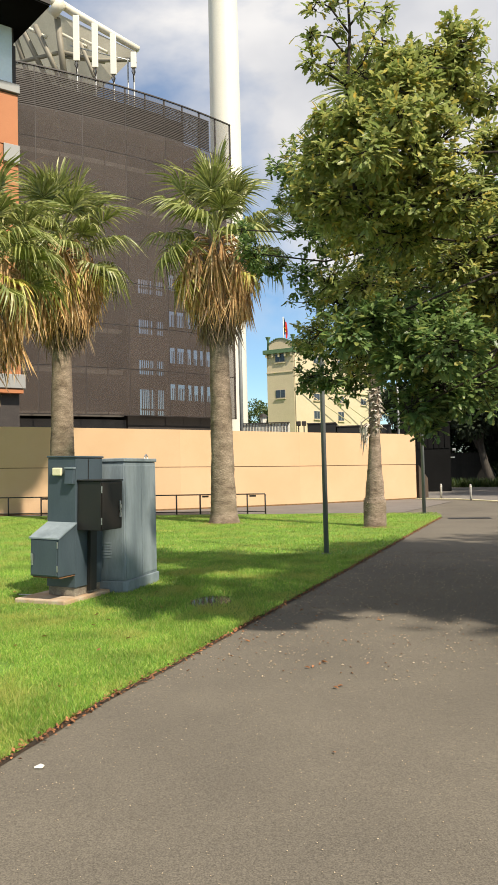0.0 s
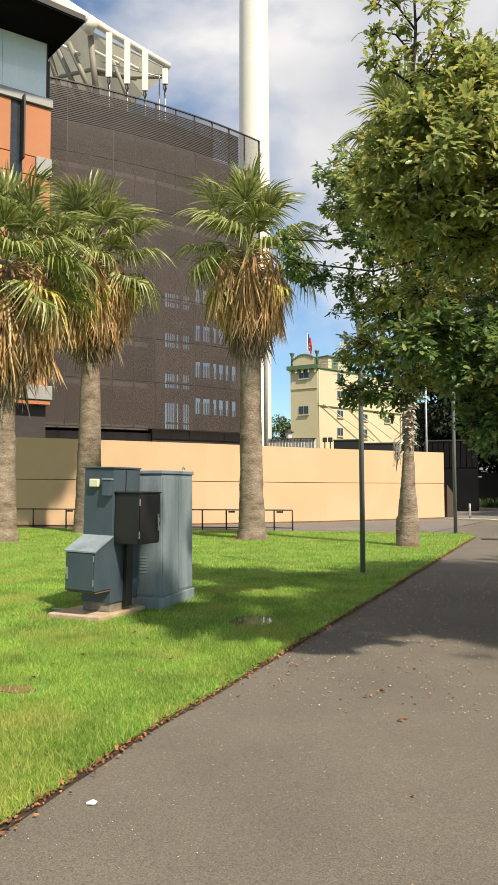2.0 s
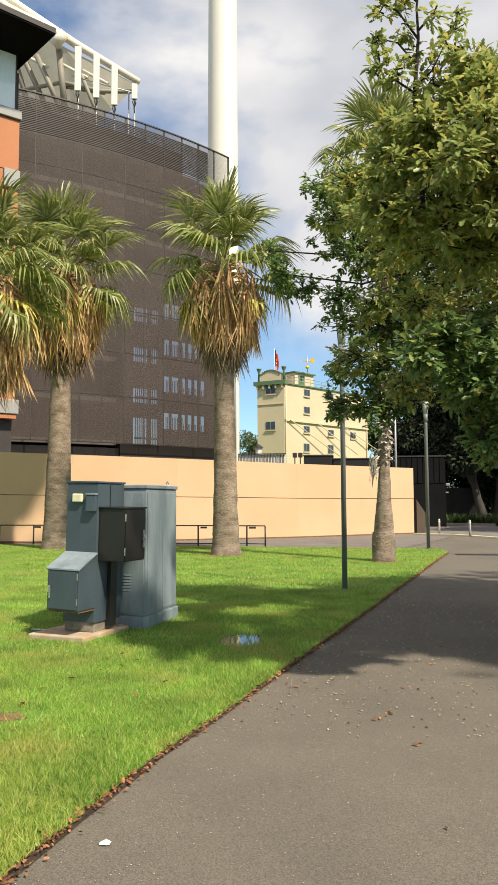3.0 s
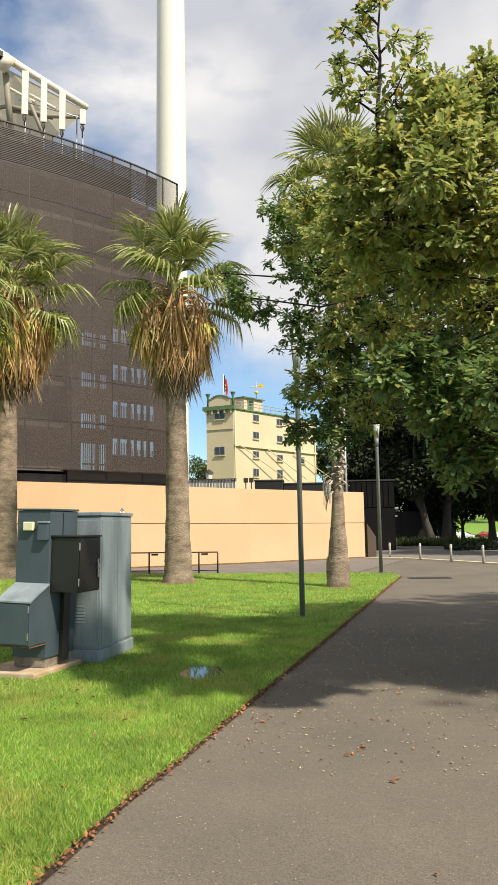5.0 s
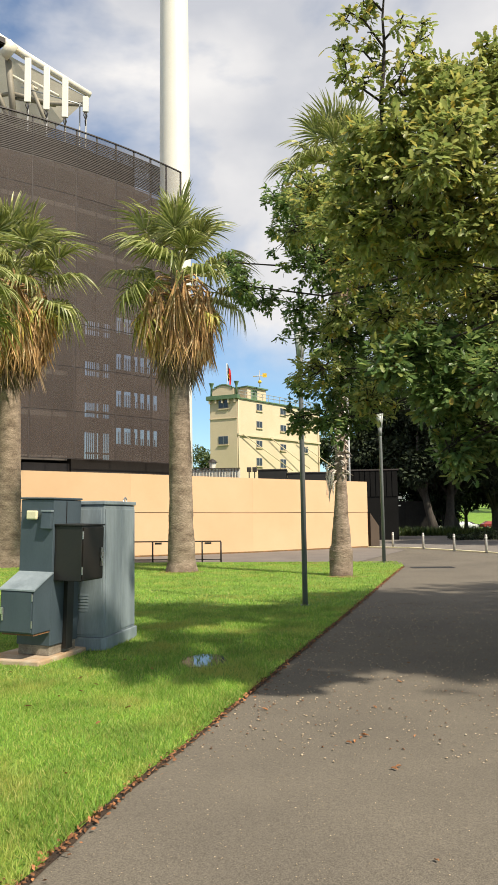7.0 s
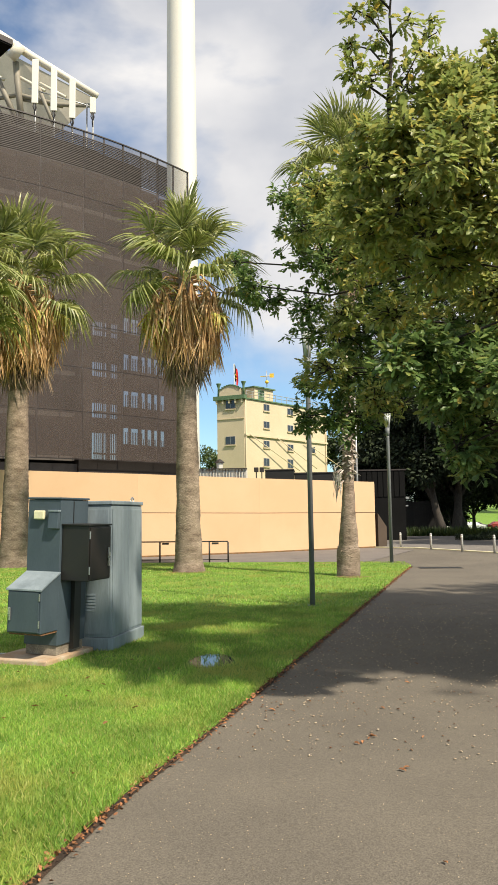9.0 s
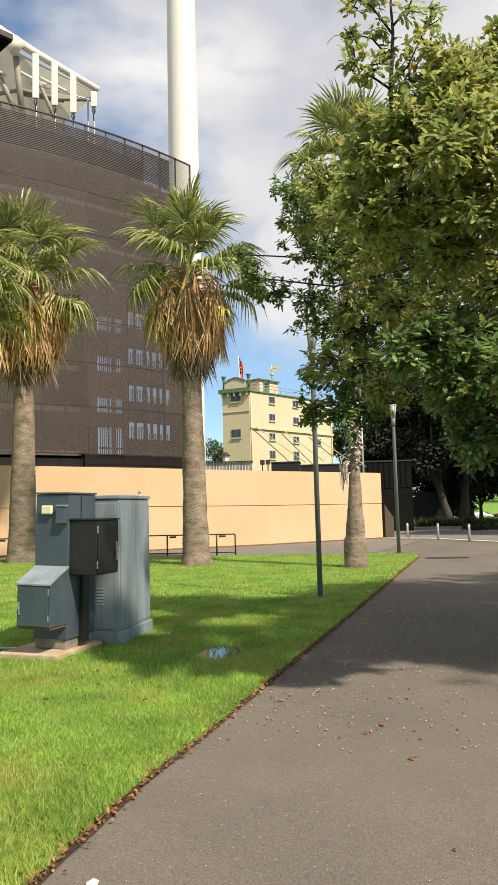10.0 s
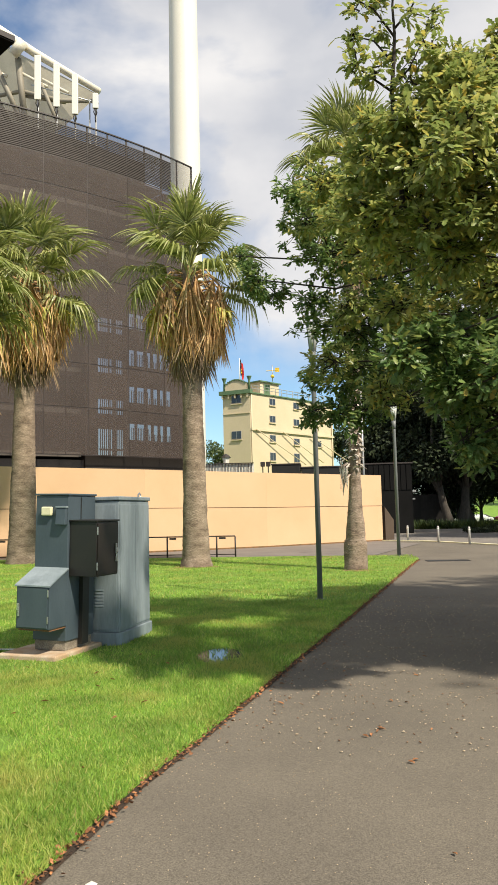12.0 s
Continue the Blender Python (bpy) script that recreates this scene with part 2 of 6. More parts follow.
# yellowing leaves, also lightened so the sunlit upper crown is in the colour
M_OAK2 = leaf_mat("lit_autumn_oak_leaf", [(0.0, (0.175, 0.235, 0.070)), (0.4, (0.285, 0.335, 0.102)), (0.75, (0.395, 0.415, 0.138)), (0.95, (0.50, 0.44, 0.11)), (1.0, (0.50, 0.34, 0.07))], 0.42, 0.46)
# near-black leaves: deep shade in and under the crowns is part of the colour
M_FIG = leaf_mat("shaded_fig_leaf", [(0.0, (0.010, 0.018, 0.007)), (0.6, (0.020, 0.034, 0.011)), (1.0, (0.042, 0.060, 0.018))], 0.85, 0.10)
M_FIG2 = leaf_mat("park_leaf", [(0.0, (0.018, 0.030, 0.010)), (0.6, (0.035, 0.055, 0.016)), (1.0, (0.075, 0.10, 0.028))], 0.5, 0.15)
M_SHRUB = leaf_mat("shrub_leaf", [(0.0, (0.03, 0.055, 0.015)), (0.6, (0.06, 0.10, 0.022)), (1.0, (0.13, 0.16, 0.04))], 0.5, 0.25)
M_GUARD = mesh_screen_mat("guard_mesh", (0.10, 0.09, 0.085), 0.72)
# pale tone paints the light that slab edges catch behind the screen
M_INNER2 = mat("lit_slab", (0.38, 0.34, 0.30), (0.30, 0.27, 0.24), 0.3, 10, 0.9, 0.05, coords="World", fine_amount=0.1)
M_WOODRAIL = mat("timber_rail", (0.55, 0.27, 0.12), None, 2, 30, 0.6, 0.05)
M_ROOFSTEEL = mat("cream_steel", (0.70, 0.66, 0.54), (0.62, 0.58, 0.47), 0.3, 10, 0.5, 0.03, coords="World", fine_amount=0.05)
# darker copy of the cream steel, painting the shadow on struts and chord
M_ROOFSH = mat("shaded_cream_steel", (0.27, 0.245, 0.19), (0.21, 0.19, 0.15), 0.5, 10, 0.6, 0.03, coords="World", fine_amount=0.05)
M_GALV = mat("galvanised", (0.42, 0.43, 0.43), (0.34, 0.35, 0.35), 3, 40, 0.45, 0.05, metal=0.6)
M_FLAGK = mat("black_cloth", (0.012, 0.012, 0.012), None, 3, 60, 0.9, 0.1)
M_FLAGR = mat("red_cloth", (0.50, 0.02, 0.015), None, 3, 60, 0.9, 0.1)
M_FLAGY = mat("yellow_cloth", (0.75, 0.48, 0.03), None, 3, 60, 0.9, 0.1)
M_VANE = mat("yellow_paint", (0.75, 0.50, 0.05), None, 2, 30, 0.5, 0.05)
# the sky's reflection is painted as this glass's pale blue base colour
M_SKYGLASS = mat("sky_toned_glazing", (0.70, 0.82, 0.90), (0.66, 0.78, 0.86), 0.3, 5, 0.06, 0.0, spec=0.8, coords="World", fine_amount=0.03)
M_LANTERN = mat("frosted_glass", (0.42, 0.44, 0.40), (0.34, 0.36, 0.33), 3, 20, 0.25, 0.0, spec=0.6, fine_amount=0.05)
M_STEEL2 = mat("pale_steel", (0.52, 0.51, 0.48), (0.42, 0.41, 0.39), 3, 50, 0.4, 0.04, metal=0.3)
M_PAVING2 = mat("lilac_paving", (0.165, 0.146, 0.132), (0.13, 0.115, 0.105), 0.6, 60, 0.9, 0.2, coords="World", fine_amount=0.15)
M_CONC2 = mat("grey_concrete", (0.26, 0.23, 0.18), (0.15, 0.12, 0.09), 5, 60, 0.92, 0.3)
M_RUST = mat("rusty_steel", (0.22, 0.10, 0.045), (0.10, 0.06, 0.04), 8, 70, 0.85, 0.3)
M_BROWNBOX = mat("brown_black_paint", (0.020, 0.015, 0.012), (0.016, 0.012, 0.010), 3, 60, 0.45, 0.05)
M_STALK = mat("dry_stalk", (0.42, 0.30, 0.15), (0.30, 0.21, 0.11), 5, 50, 0.8, 0.1)
M_FIGBARK = mat("grey_bark", (0.085, 0.072, 0.06), (0.05, 0.042, 0.035), 2, 20, 0.95, 0.5, stretch=(1, 1, 0.3))
# dark stain, taken darker still to hold the figs' shade
M_DARKWOOD = mat("shaded_dark_timber", (0.015, 0.013, 0.011), (0.010, 0.009, 0.008), 2, 40, 0.85, 0.3, per_piece=0.25)
# cladding colour lowered to stand in for tree shade on the shed
M_GREYDARK = mat("shaded_cladding", (0.009, 0.009, 0.009), (0.007, 0.007, 0.007), 0.6, 20, 0.9, 0.05, spec=0.1, coords="World")
M_CARWHITE = mat("white_car_paint", (0.78, 0.79, 0.80), None, 0.2, 2, 0.2, 0.0, fine_amount=0.02)
M_CARRED = mat("red_car_paint", (0.25, 0.03, 0.03), None, 0.2, 2, 0.2, 0.0, fine_amount=0.02)
M_WATER = mat("puddle_water", (0.035, 0.040, 0.030), (0.03, 0.035, 0.025), 3, 8, 0.03, 0.02, spec=0.8)
M_ACORN = mat("acorn_brown", (0.22, 0.115, 0.055), (0.12, 0.058, 0.030), 20, 90, 0.5, 0.1, per_piece=-0.4)
M_LITTER2 = mat("rust_leaf", (0.38, 0.17, 0.07), (0.20, 0.085, 0.035), 3, 12, 0.8, 0.2, per_piece=0.35)
M_LITTER = mat("dry_leaf", (0.32, 0.135, 0.055), (0.13, 0.058, 0.027), 20, 90, 0.8, 0.2, per_piece=-0.5)
M_CRUMB = mat("pale_crumb", (0.54, 0.44, 0.31), (0.34, 0.25, 0.16), 20, 90, 0.8, 0.2, per_piece=-0.35)


# ---------- mesh tools ----------
class MB:
    """Collects vertices and faces for one mesh."""

    def __init__(self):
        self.v, self.f = [], []

    def add(self, verts, faces):
        k = len(self.v)
        self.v += [tuple(p) for p in verts]
        self.f += [tuple(i + k for i in q) for q in faces]
        return self

    def box(self, lo, hi, m=None):
        (a, b, c), (d, e, f) = lo, hi
        vs = [Vector(p) for p in ((a, b, c), (d, b, c), (d, e, c), (a, e, c), (a, b, f), (d, b, f), (d, e, f), (a, e, f))]
        if m:
            vs = [m @ p for p in vs]
        return self.add(vs, [(0, 3, 2, 1), (4, 5, 6, 7), (0, 1, 5, 4), (1, 2, 6, 5), (2, 3, 7, 6), (3, 0, 4, 7)])

    def tube(self, pts, radii, n=10, cap=True):
        pts = [Vector(p) for p in pts]
        rings = []
        for i, p in enumerate(pts):
            d = (pts[min(i + 1, len(pts) - 1)] - pts[max(i - 1, 0)]).normalized()
            side = d.cross(Vector((0, 0, 1)) if abs(d.z) < 0.9 else Vector((1, 0, 0))).normalized()
            up = side.cross(d)
            r = radii[i] if hasattr(radii, "__len__") else radii
            rings.append([p + (side * math.cos(2 * math.pi * k / n) + up * math.sin(2 * math.pi * k / n)) * r for k in range(n)])
        vs = [q for ring in rings for q in ring]
        fs = []
        for i in range(len(pts) - 1):
            for k in range(n):
                a, b = i * n + k, i * n + (k + 1) % n
                fs.append((a, a + n, b + n, b))
        if cap:
            fs.append(tuple(range(n)))
            fs.append(tuple(range((len(pts) - 1) * n + n - 1, (len(pts) - 1) * n - 1, -1)))
        return self.add(vs, fs)

    def prism(self, outline, z0, z1):
        n = len(outline)
        vs = [(x, y, z0) for x, y in outline] + [(x, y, z1) for x, y in outline]
        fs = [tuple(range(n - 1, -1, -1)), tuple(range(n, 2 * n))]
        fs += [(k, (k + 1) % n, n + (k + 1) % n, n + k) for k in range(n)]
        return self.add(vs, fs)

    def mesh(self, name, material, smooth=False):
        me = bpy.data.meshes.new(name)
        me.from_pydata(self.v, [], self.f)
        me.materials.append(material)
        if smooth:
            me.polygons.foreach_set("use_smooth", [True] * len(me.polygons))
        me.update()
        return me


def soften(ob, width, segments=2):
    b = ob.modifiers.new("bevel", "BEVEL")
    b.width, b.segments, b.limit_method = width, segments, "ANGLE"
    return ob


def part(name, mb, material, parent=None, label="", smooth=False, bevel=0.0, m=None):
    me = mb if isinstance(mb, bpy.types.Mesh) else mb.mesh(name, material, smooth)
    ob = new(name, me)
    if parent:
        ob.parent = parent
    if m:
        ob.matrix_basis = m
    if bevel:
        soften(ob, bevel)
    return tagged(ob, label) if label else ob


def thing(name, m, label, category, group="", kind=""):
    ob = new(name)
    ob.empty_display_size = 0.2
    ob.matrix_basis = m
    return tagged(ob, label, category, group, kind)


def structure(name, mb, material, label, category, smooth=False, bevel=0.0):
    return tagged(part(name, mb, material, None, "", smooth, bevel), label, category, "", "structure")


# ---------- ground ----------
EDGE = [(-3.2, -14), (-2.2, -5), (-1.62, 0.2), (-1.15, 3.45), (-0.97, 4.59), (-0.73, 5.63), (-0.29, 7.68), (0.02, 9.18), (0.94, 13.54), (2.02, 18.8), (3.0, 23.6), (3.85, 27.6)]


def edge_x(y):
    for (x0, y0), (x1, y1) in zip(EDGE, EDGE[1:]):
        if y0 <= y <= y1:
            return x0 + (x1 - x0) * (y - y0) / (y1 - y0)
    return EDGE[-1][0]


PROFILE = [(-600, -0.004), (72, -0.004), (90, -0.15), (120, -0.75), (150, -1.1), (165, -1.0), (220, 3.0), (300, 6.0), (1500, 8.0)]
gr = MB()
for gy, gz in PROFILE:
    gr.v += [(-900, gy, gz), (900, gy, gz)]
gr.f = [(2 * k, 2 * k + 1, 2 * k + 3, 2 * k + 2) for k in range(len(PROFILE) - 1)]
structure("ground", gr, M_ASPHALT, "grey-brown asphalt path and forecourt ground", "ground")

FAR_LAWN = [(3.75, 28.1), (3.4, 28.8), (2.5, 29.7), (0.5, 30.3), (-3.3, 30.6), (-8, 30.9), (-16, 31.4), (-45, 33)]
outline = []
y = -14.0
while y < 27.6:
    outline.append((edge_x(y) + 0.035 * noise.noise((0.3, y * 2.1, 0)) + 0.02 * noise.noise((5.3, y * 7.0, 0)), y))
    y += 0.12
outline += FAR_LAWN + [(-45, -14)]
lawn = structure("lawn", MB().prism(outline, -0.02, 0.022), M_LAWN, "bright green mown lawn with worn yellow patches", "lawn")

soil = MB()
prev = None
y = -14.0
while y < 27.7:
    x = edge_x(y)
    w = 0.055 + 0.05 * abs(noise.noise((9.1, y * 1.3, 0)))
    row = [(x - 0.12, y, 0.002), (x + w, y - 0.02, 0.002)]
    if prev:
        soil.add([prev[0], prev[1], row[1], row[0]], [(0, 1, 2, 3)])
    prev = row
    y += 0.1
structure("lawn_edge", soil, M_SOIL, "dark bare soil strip between lawn and path", "soil edge")

# road margin, block-paved crossing and kerb beyond the bollards
KERB = [(3.0, 44.6), (6.0, 42.6), (8.0, 38.6), (10.5, 33.0), (14.0, 26.0)]
pav = MB().prism([(3.9, 44.6), (6.1, 43.0), (8.1, 39.1), (10.6, 33.5), (30, 20), (60, 60), (6, 66), (4.2, 60)], -0.02, 0.03)
structure("paved_crossing", pav, M_PAVING, "dim grey block-paved strip behind the bollards", "pavement")
kb = MB()
for (x0, y0), (x1, y1) in zip(KERB, KERB[1:]):
    d = Vector((x1 - x0, y1 - y0)).normalized()
    nx, ny = -d.y * 0.14, d.x * 0.14
    kb.add([(x0 - nx, y0 - ny, 0.0), (x1 - nx, y1 - ny, 0.0), (x1 + nx, y1 + ny, 0.0), (x0 + nx, y0 + ny, 0.0),
            (x0 - nx, y0 - ny, 0.05), (x1 - nx, y1 - ny, 0.05), (x1 + nx, y1 + ny, 0.05), (x0 + nx, y0 + ny, 0.05)],
           [(4, 5, 6, 7), (0, 1, 5, 4), (2, 3, 7, 6), (1, 2, 6, 5), (3, 0, 4, 7)])
structure("kerb", kb, M_CREAM, "pale concrete kerb edge at the crossing", "kerb")
fl = MB()
for gy, gz in PROFILE[2:]:
    fl.v += [(-60, gy, gz + 0.03), (260, gy, gz + 0.03)]
fl.f = [(2 * k, 2 * k + 1, 2 * k + 3, 2 * k + 2) for k in range(len(PROFILE) - 3)]
structure("far_lawn", fl, M_LAWN, "sunlit distant park lawn", "lawn")

# ---------- ochre wall ----------
WALL = [(3.87, 43.97, 3.84), (-2.5, 38.6, 3.9), (-8.2, 35.2, 4.05), (-15.0, 32.4, 4.25), (-26.0, 28.6, 4.5)]
wall = thing("wall_boundary", pose(0, 0, 0), "ochre rendered boundary wall with a horizontal joint", "wall", "", "structure")


def wall_slab(name, s0, s1, f0, f1, proud, material):
    (x0, y0, h0), (x1, y1, h1) = s0, s1
    d = Vector((x1 - x0, y1 - y0)).normalized()
    n = Vector((d.y, -d.x)) * -1.0
    if n.y > 0:
        n = -n
    a0, a1 = Vector((x0, y0)) + n * proud, Vector((x1, y1)) + n * proud
    b0, b1 = Vector((x0, y0)) - n * 0.3, Vector((x1, y1)) - n * 0.3
    z = [f0 * h0, f0 * h1, f1 * h0, f1 * h1]
    vs = [(*a0, z[0]), (*a1, z[1]), (*b1, z[1]), (*b0, z[0]), (*a0, z[2]), (*a1, z[3]), (*b1, z[3]), (*b0, z[2])]
    part(name, MB().add(vs, [(0, 1, 5, 4), (1, 2, 6, 5), (2, 3, 7, 6), (3, 0, 4, 7), (4, 5, 6, 7), (3, 2, 1, 0)]), material, wall)


for s0, s1 in zip(WALL, WALL[1:]):
    wall_slab("lower_course", s0, s1, 0.0, 0.530, 0.0, M_WALL)
    wall_slab("dirt_strip", s0, s1, 0.0, 0.022, 0.015, M_EARTH)
    wall_slab("joint", s0, s1, 0.530, 0.538, -0.05, M_JOINT)
    wall_slab("upper_course", s0, s1, 0.538, 1.0, 0.012, M_WALL)
bt = MB().prism([(4.05, 44.2), (4.65, 45.3), (4.5, 45.5), (3.9, 44.4)], 0, 2.0)
bt.v = [(x, y, z if z == 0 or y < 45 else 1.2) for x, y, z in bt.v]
part("end_return", bt, M_WALL_DK, wall, "brown shaded return at the wall's end")

# ---------- drum building behind the wall ----------
# plan arc of the screen: from ARC_A (degrees) round a centre, seen from outside
ZT, ZB = 32.0, 6.35
S = (ZT - 1.89) / (30 - 1.89)


def far(px, py):
    """Plan point pushed out from the viewpoint by the building's distance factor."""
    return Vector((0.379 + (px - 0.379) * S, -0.69 + (py + 0.69) * S))


p0, p1, p2 = far(-21.8, 45.1), far(-14.9, 50.75), far(-9.5, 57.2)


def circle(a, b, c):
    d = 2 * (a.x * (b.y - c.y) + b.x * (c.y - a.y) + c.x * (a.y - b.y))
    ux = (a.length_squared * (b.y - c.y) + b.length_squared * (c.y - a.y) + c.length_squared * (a.y - b.y)) / d
    uy = (a.length_squared * (c.x - b.x) + b.length_squared * (a.x - c.x) + c.length_squared * (b.x - a.x)) / d
    return Vector((ux, uy))


CEN = circle(p0, p1, p2)
RAD = (p0 - CEN).length
ANG_R = math.atan2(p2.y - CEN.y, p2.x - CEN.x)
ANG_L = math.atan2(p0.y - CEN.y, p0.x - CEN.x)
BAYW = 2.25 / RAD
TURN = 1 if ANG_R > ANG_L else -1


def on_arc(s, r=0.0):
    """A plan point s metres left of the building's corner, r metres outside the screen."""
    a = ANG_R - TURN * s / RAD
    return Vector((CEN.x + math.cos(a) * (RAD + r), CEN.y + math.sin(a) * (RAD + r)))


def arc_strip(mb, s0, s1, r0, r1, z0, z1, step=1.2):
    n = max(1, int(round((s1 - s0) / step)))
    ring = []
    for i in range(n + 1):
        s = s0 + (s1 - s0) * i / n
        a, b = on_arc(s, r0), on_arc(s, r1)
        ring.append([(a.x, a.y, z0), (b.x, b.y, z0), (b.x, b.y, z1), (a.x, a.y, z1)])
    vs = [p for q in ring for p in q]
    fs = [(0, 1, 2, 3), (4 * n + 3, 4 * n + 2, 4 * n + 1, 4 * n)]
    for i in range(n):
        for k in range(4):
            a, b = 4 * i + k, 4 * i + (k + 1) % 4
            fs.append((a, a + 4, b + 4, b))
    mb.add(vs, fs)
    return mb


drum = thing("screened_building", pose(p2.x, p2.y, 0), "tall drum-shaped building wrapped in dark bronze perforated screens", "building")
drum_inv = Matrix.Translation((-p2.x, -p2.y, 0))


def dpart(name, mb, material, label="", parent=None, smooth=False):
    ob = part(name, mb, material, parent or drum, label, smooth)
    if not parent:
        ob.matrix_basis = drum_inv
    return ob


LEN = 45.5
BAY = 3.5
levels = [6.35, 9.9, 13.25, 16.6, 19.95, 23.3, 26.6, 28.9]
nb = int(LEN / BAY)
for i in range(nb):
    for z0, z1 in zip(levels, levels[1:]):
        dpart("screen_panel", arc_strip(MB(), i * BAY - 0.27, (i + 1) * BAY - 0.33, -0.02, 0.0, z0 + 0.03, z1 - 0.03, 1.2), M_SCREEN)
    for k in range(19):
        z = 29.0 + k * 0.135
        s0 = i * BAY - 0.28 if i else 2.2
        dpart("louvre_slat", arc_strip(MB(), s0, (i + 1) * BAY - 0.32, -0.09, 0.0, z, z + 0.072, 1.2), M_SLAT)
    dpart("guard_mesh", arc_strip(MB(), i * BAY - 0.27, (i + 1) * BAY - 0.33, -0.06, -0.05, 28.95 if i == 0 else 31.5, ZT - 0.05, 1.2), M_GUARD)
for i in range(nb + 1):
    dpart("mullion", arc_strip(MB(), i * BAY - 0.35, i * BAY - 0.25, -0.18, -0.03, ZB, ZT - 0.02, 1), M_FRAME)
    dpart("stud", arc_strip(MB(), i * BAY + 1.42, i * BAY + 1.48, -0.18, -0.03, ZB, ZT - 0.02, 1), M_FRAME)
for z in levels:
    dpart("transom", arc_strip(MB(), -0.3, LEN, -0.12, -0.03, z - 0.03, z + 0.03), M_FRAME)
dpart("top_rail", arc_strip(MB(), -0.3, LEN, -0.10, 0.03, ZT - 0.09, ZT), M_FRAME)
# storeys behind the screen
for z in (6.5, 9.8, 13.0, 16.3, 19.6, 22.9, 26.2, 29.3):
    dpart("floor_edge", arc_strip(MB(), 10.2 if z < 18 else 2.3, LEN, -3.2, -1.3, z - 0.2, z + 0.16), M_INNER2)
dpart("roof_deck", arc_strip(MB(), 2.4, LEN, -14.0, -3.3, 28.4, 28.8), M_INNER2)
DR0, DR1 = -3.5, -3.2
WR0, WR1 = -0.95, -0.75
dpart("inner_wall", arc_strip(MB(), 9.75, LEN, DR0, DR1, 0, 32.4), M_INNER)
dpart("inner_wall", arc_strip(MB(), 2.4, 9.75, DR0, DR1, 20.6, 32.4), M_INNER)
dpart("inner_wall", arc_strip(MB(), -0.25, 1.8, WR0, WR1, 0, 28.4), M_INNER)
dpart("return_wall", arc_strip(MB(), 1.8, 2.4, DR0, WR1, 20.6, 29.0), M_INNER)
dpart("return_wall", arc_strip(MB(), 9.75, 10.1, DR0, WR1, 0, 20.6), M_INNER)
for k in range(4):
    zr0, zr1 = 7.75 + 2.98 * k, 9.05 + 2.98 * k
    zl0, zl1 = 6.45 + 3.22 * k, (8.5 if k == 0 else 7.6 + 3.22 * k)
    lo = 0.0 if k == 0 else zr1 - 2.98
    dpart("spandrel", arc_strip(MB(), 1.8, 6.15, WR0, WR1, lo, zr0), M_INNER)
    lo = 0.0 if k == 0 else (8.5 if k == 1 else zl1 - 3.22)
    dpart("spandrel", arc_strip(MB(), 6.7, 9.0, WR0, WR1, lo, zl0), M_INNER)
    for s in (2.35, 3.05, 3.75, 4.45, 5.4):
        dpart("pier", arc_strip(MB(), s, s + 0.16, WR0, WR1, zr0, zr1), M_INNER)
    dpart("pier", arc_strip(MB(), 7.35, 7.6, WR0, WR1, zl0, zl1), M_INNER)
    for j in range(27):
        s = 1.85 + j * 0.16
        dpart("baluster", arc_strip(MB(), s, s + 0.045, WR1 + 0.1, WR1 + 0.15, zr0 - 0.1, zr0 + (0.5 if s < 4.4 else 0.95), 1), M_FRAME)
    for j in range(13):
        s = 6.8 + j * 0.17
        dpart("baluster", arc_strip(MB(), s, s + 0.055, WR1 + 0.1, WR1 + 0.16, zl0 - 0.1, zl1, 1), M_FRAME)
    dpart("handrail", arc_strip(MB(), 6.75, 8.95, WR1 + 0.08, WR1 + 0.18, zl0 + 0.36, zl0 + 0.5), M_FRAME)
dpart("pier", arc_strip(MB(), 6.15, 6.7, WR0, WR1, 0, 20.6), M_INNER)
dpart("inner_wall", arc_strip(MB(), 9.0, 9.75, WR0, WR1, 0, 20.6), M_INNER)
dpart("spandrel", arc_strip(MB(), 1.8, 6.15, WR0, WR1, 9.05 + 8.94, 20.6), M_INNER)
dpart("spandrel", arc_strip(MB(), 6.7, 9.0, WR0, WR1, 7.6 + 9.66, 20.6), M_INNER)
# stair flight seen dimly through the screen
stair = MB()
for k in range(14):
    arc_strip(stair, 16.0 + k * 0.3, 16.3 + k * 0.3, -2.9, -1.7, 24.6 - k * 0.17, 24.8 - k * 0.17, 1)
dpart("stair_flight", stair, M_INNER2)
for k in range(20):
    dpart("baluster", arc_strip(MB(), 16.1 + k * 0.2, 16.16 + k * 0.2, -1.66, -1.6, 24.8 - k * 0.113, 26.0 - k * 0.113, 1), M_INNER2)
hr = MB()
a, b = on_arc(16.0, -1.63), on_arc(20.2, -1.63)
hr.tube([(a.x, a.y, 26.05), (b.x, b.y, 23.7)], 0.07, 6)
dpart("handrail", hr, M_WOODRAIL)
dpart("podium", arc_strip(MB(), 0.5, LEN, -3.1, -1.0, 0, 6.05), M_FRAME, "dark recessed podium")
cp = on_arc(-0.5, 0.4)
dpart("corner_post", MB().tube([(cp.x, cp.y, 0), (cp.x, cp.y, 15.5)], 0.16, 10), M_POLE, smooth=True)

# ---------- stadium roof and antennas behind the screen ----------
roof = thing("stadium_roof", pose(-27, 66, 0), "white steel and fabric stadium roof edge above the screens", "roof")
RI = Matrix.Translation((27, -66, 0))


def rpart(name, mb, material, smooth=False):
    ob = part(name, mb, material, roof, "", smooth)
    ob.matrix_basis = RI
    return ob


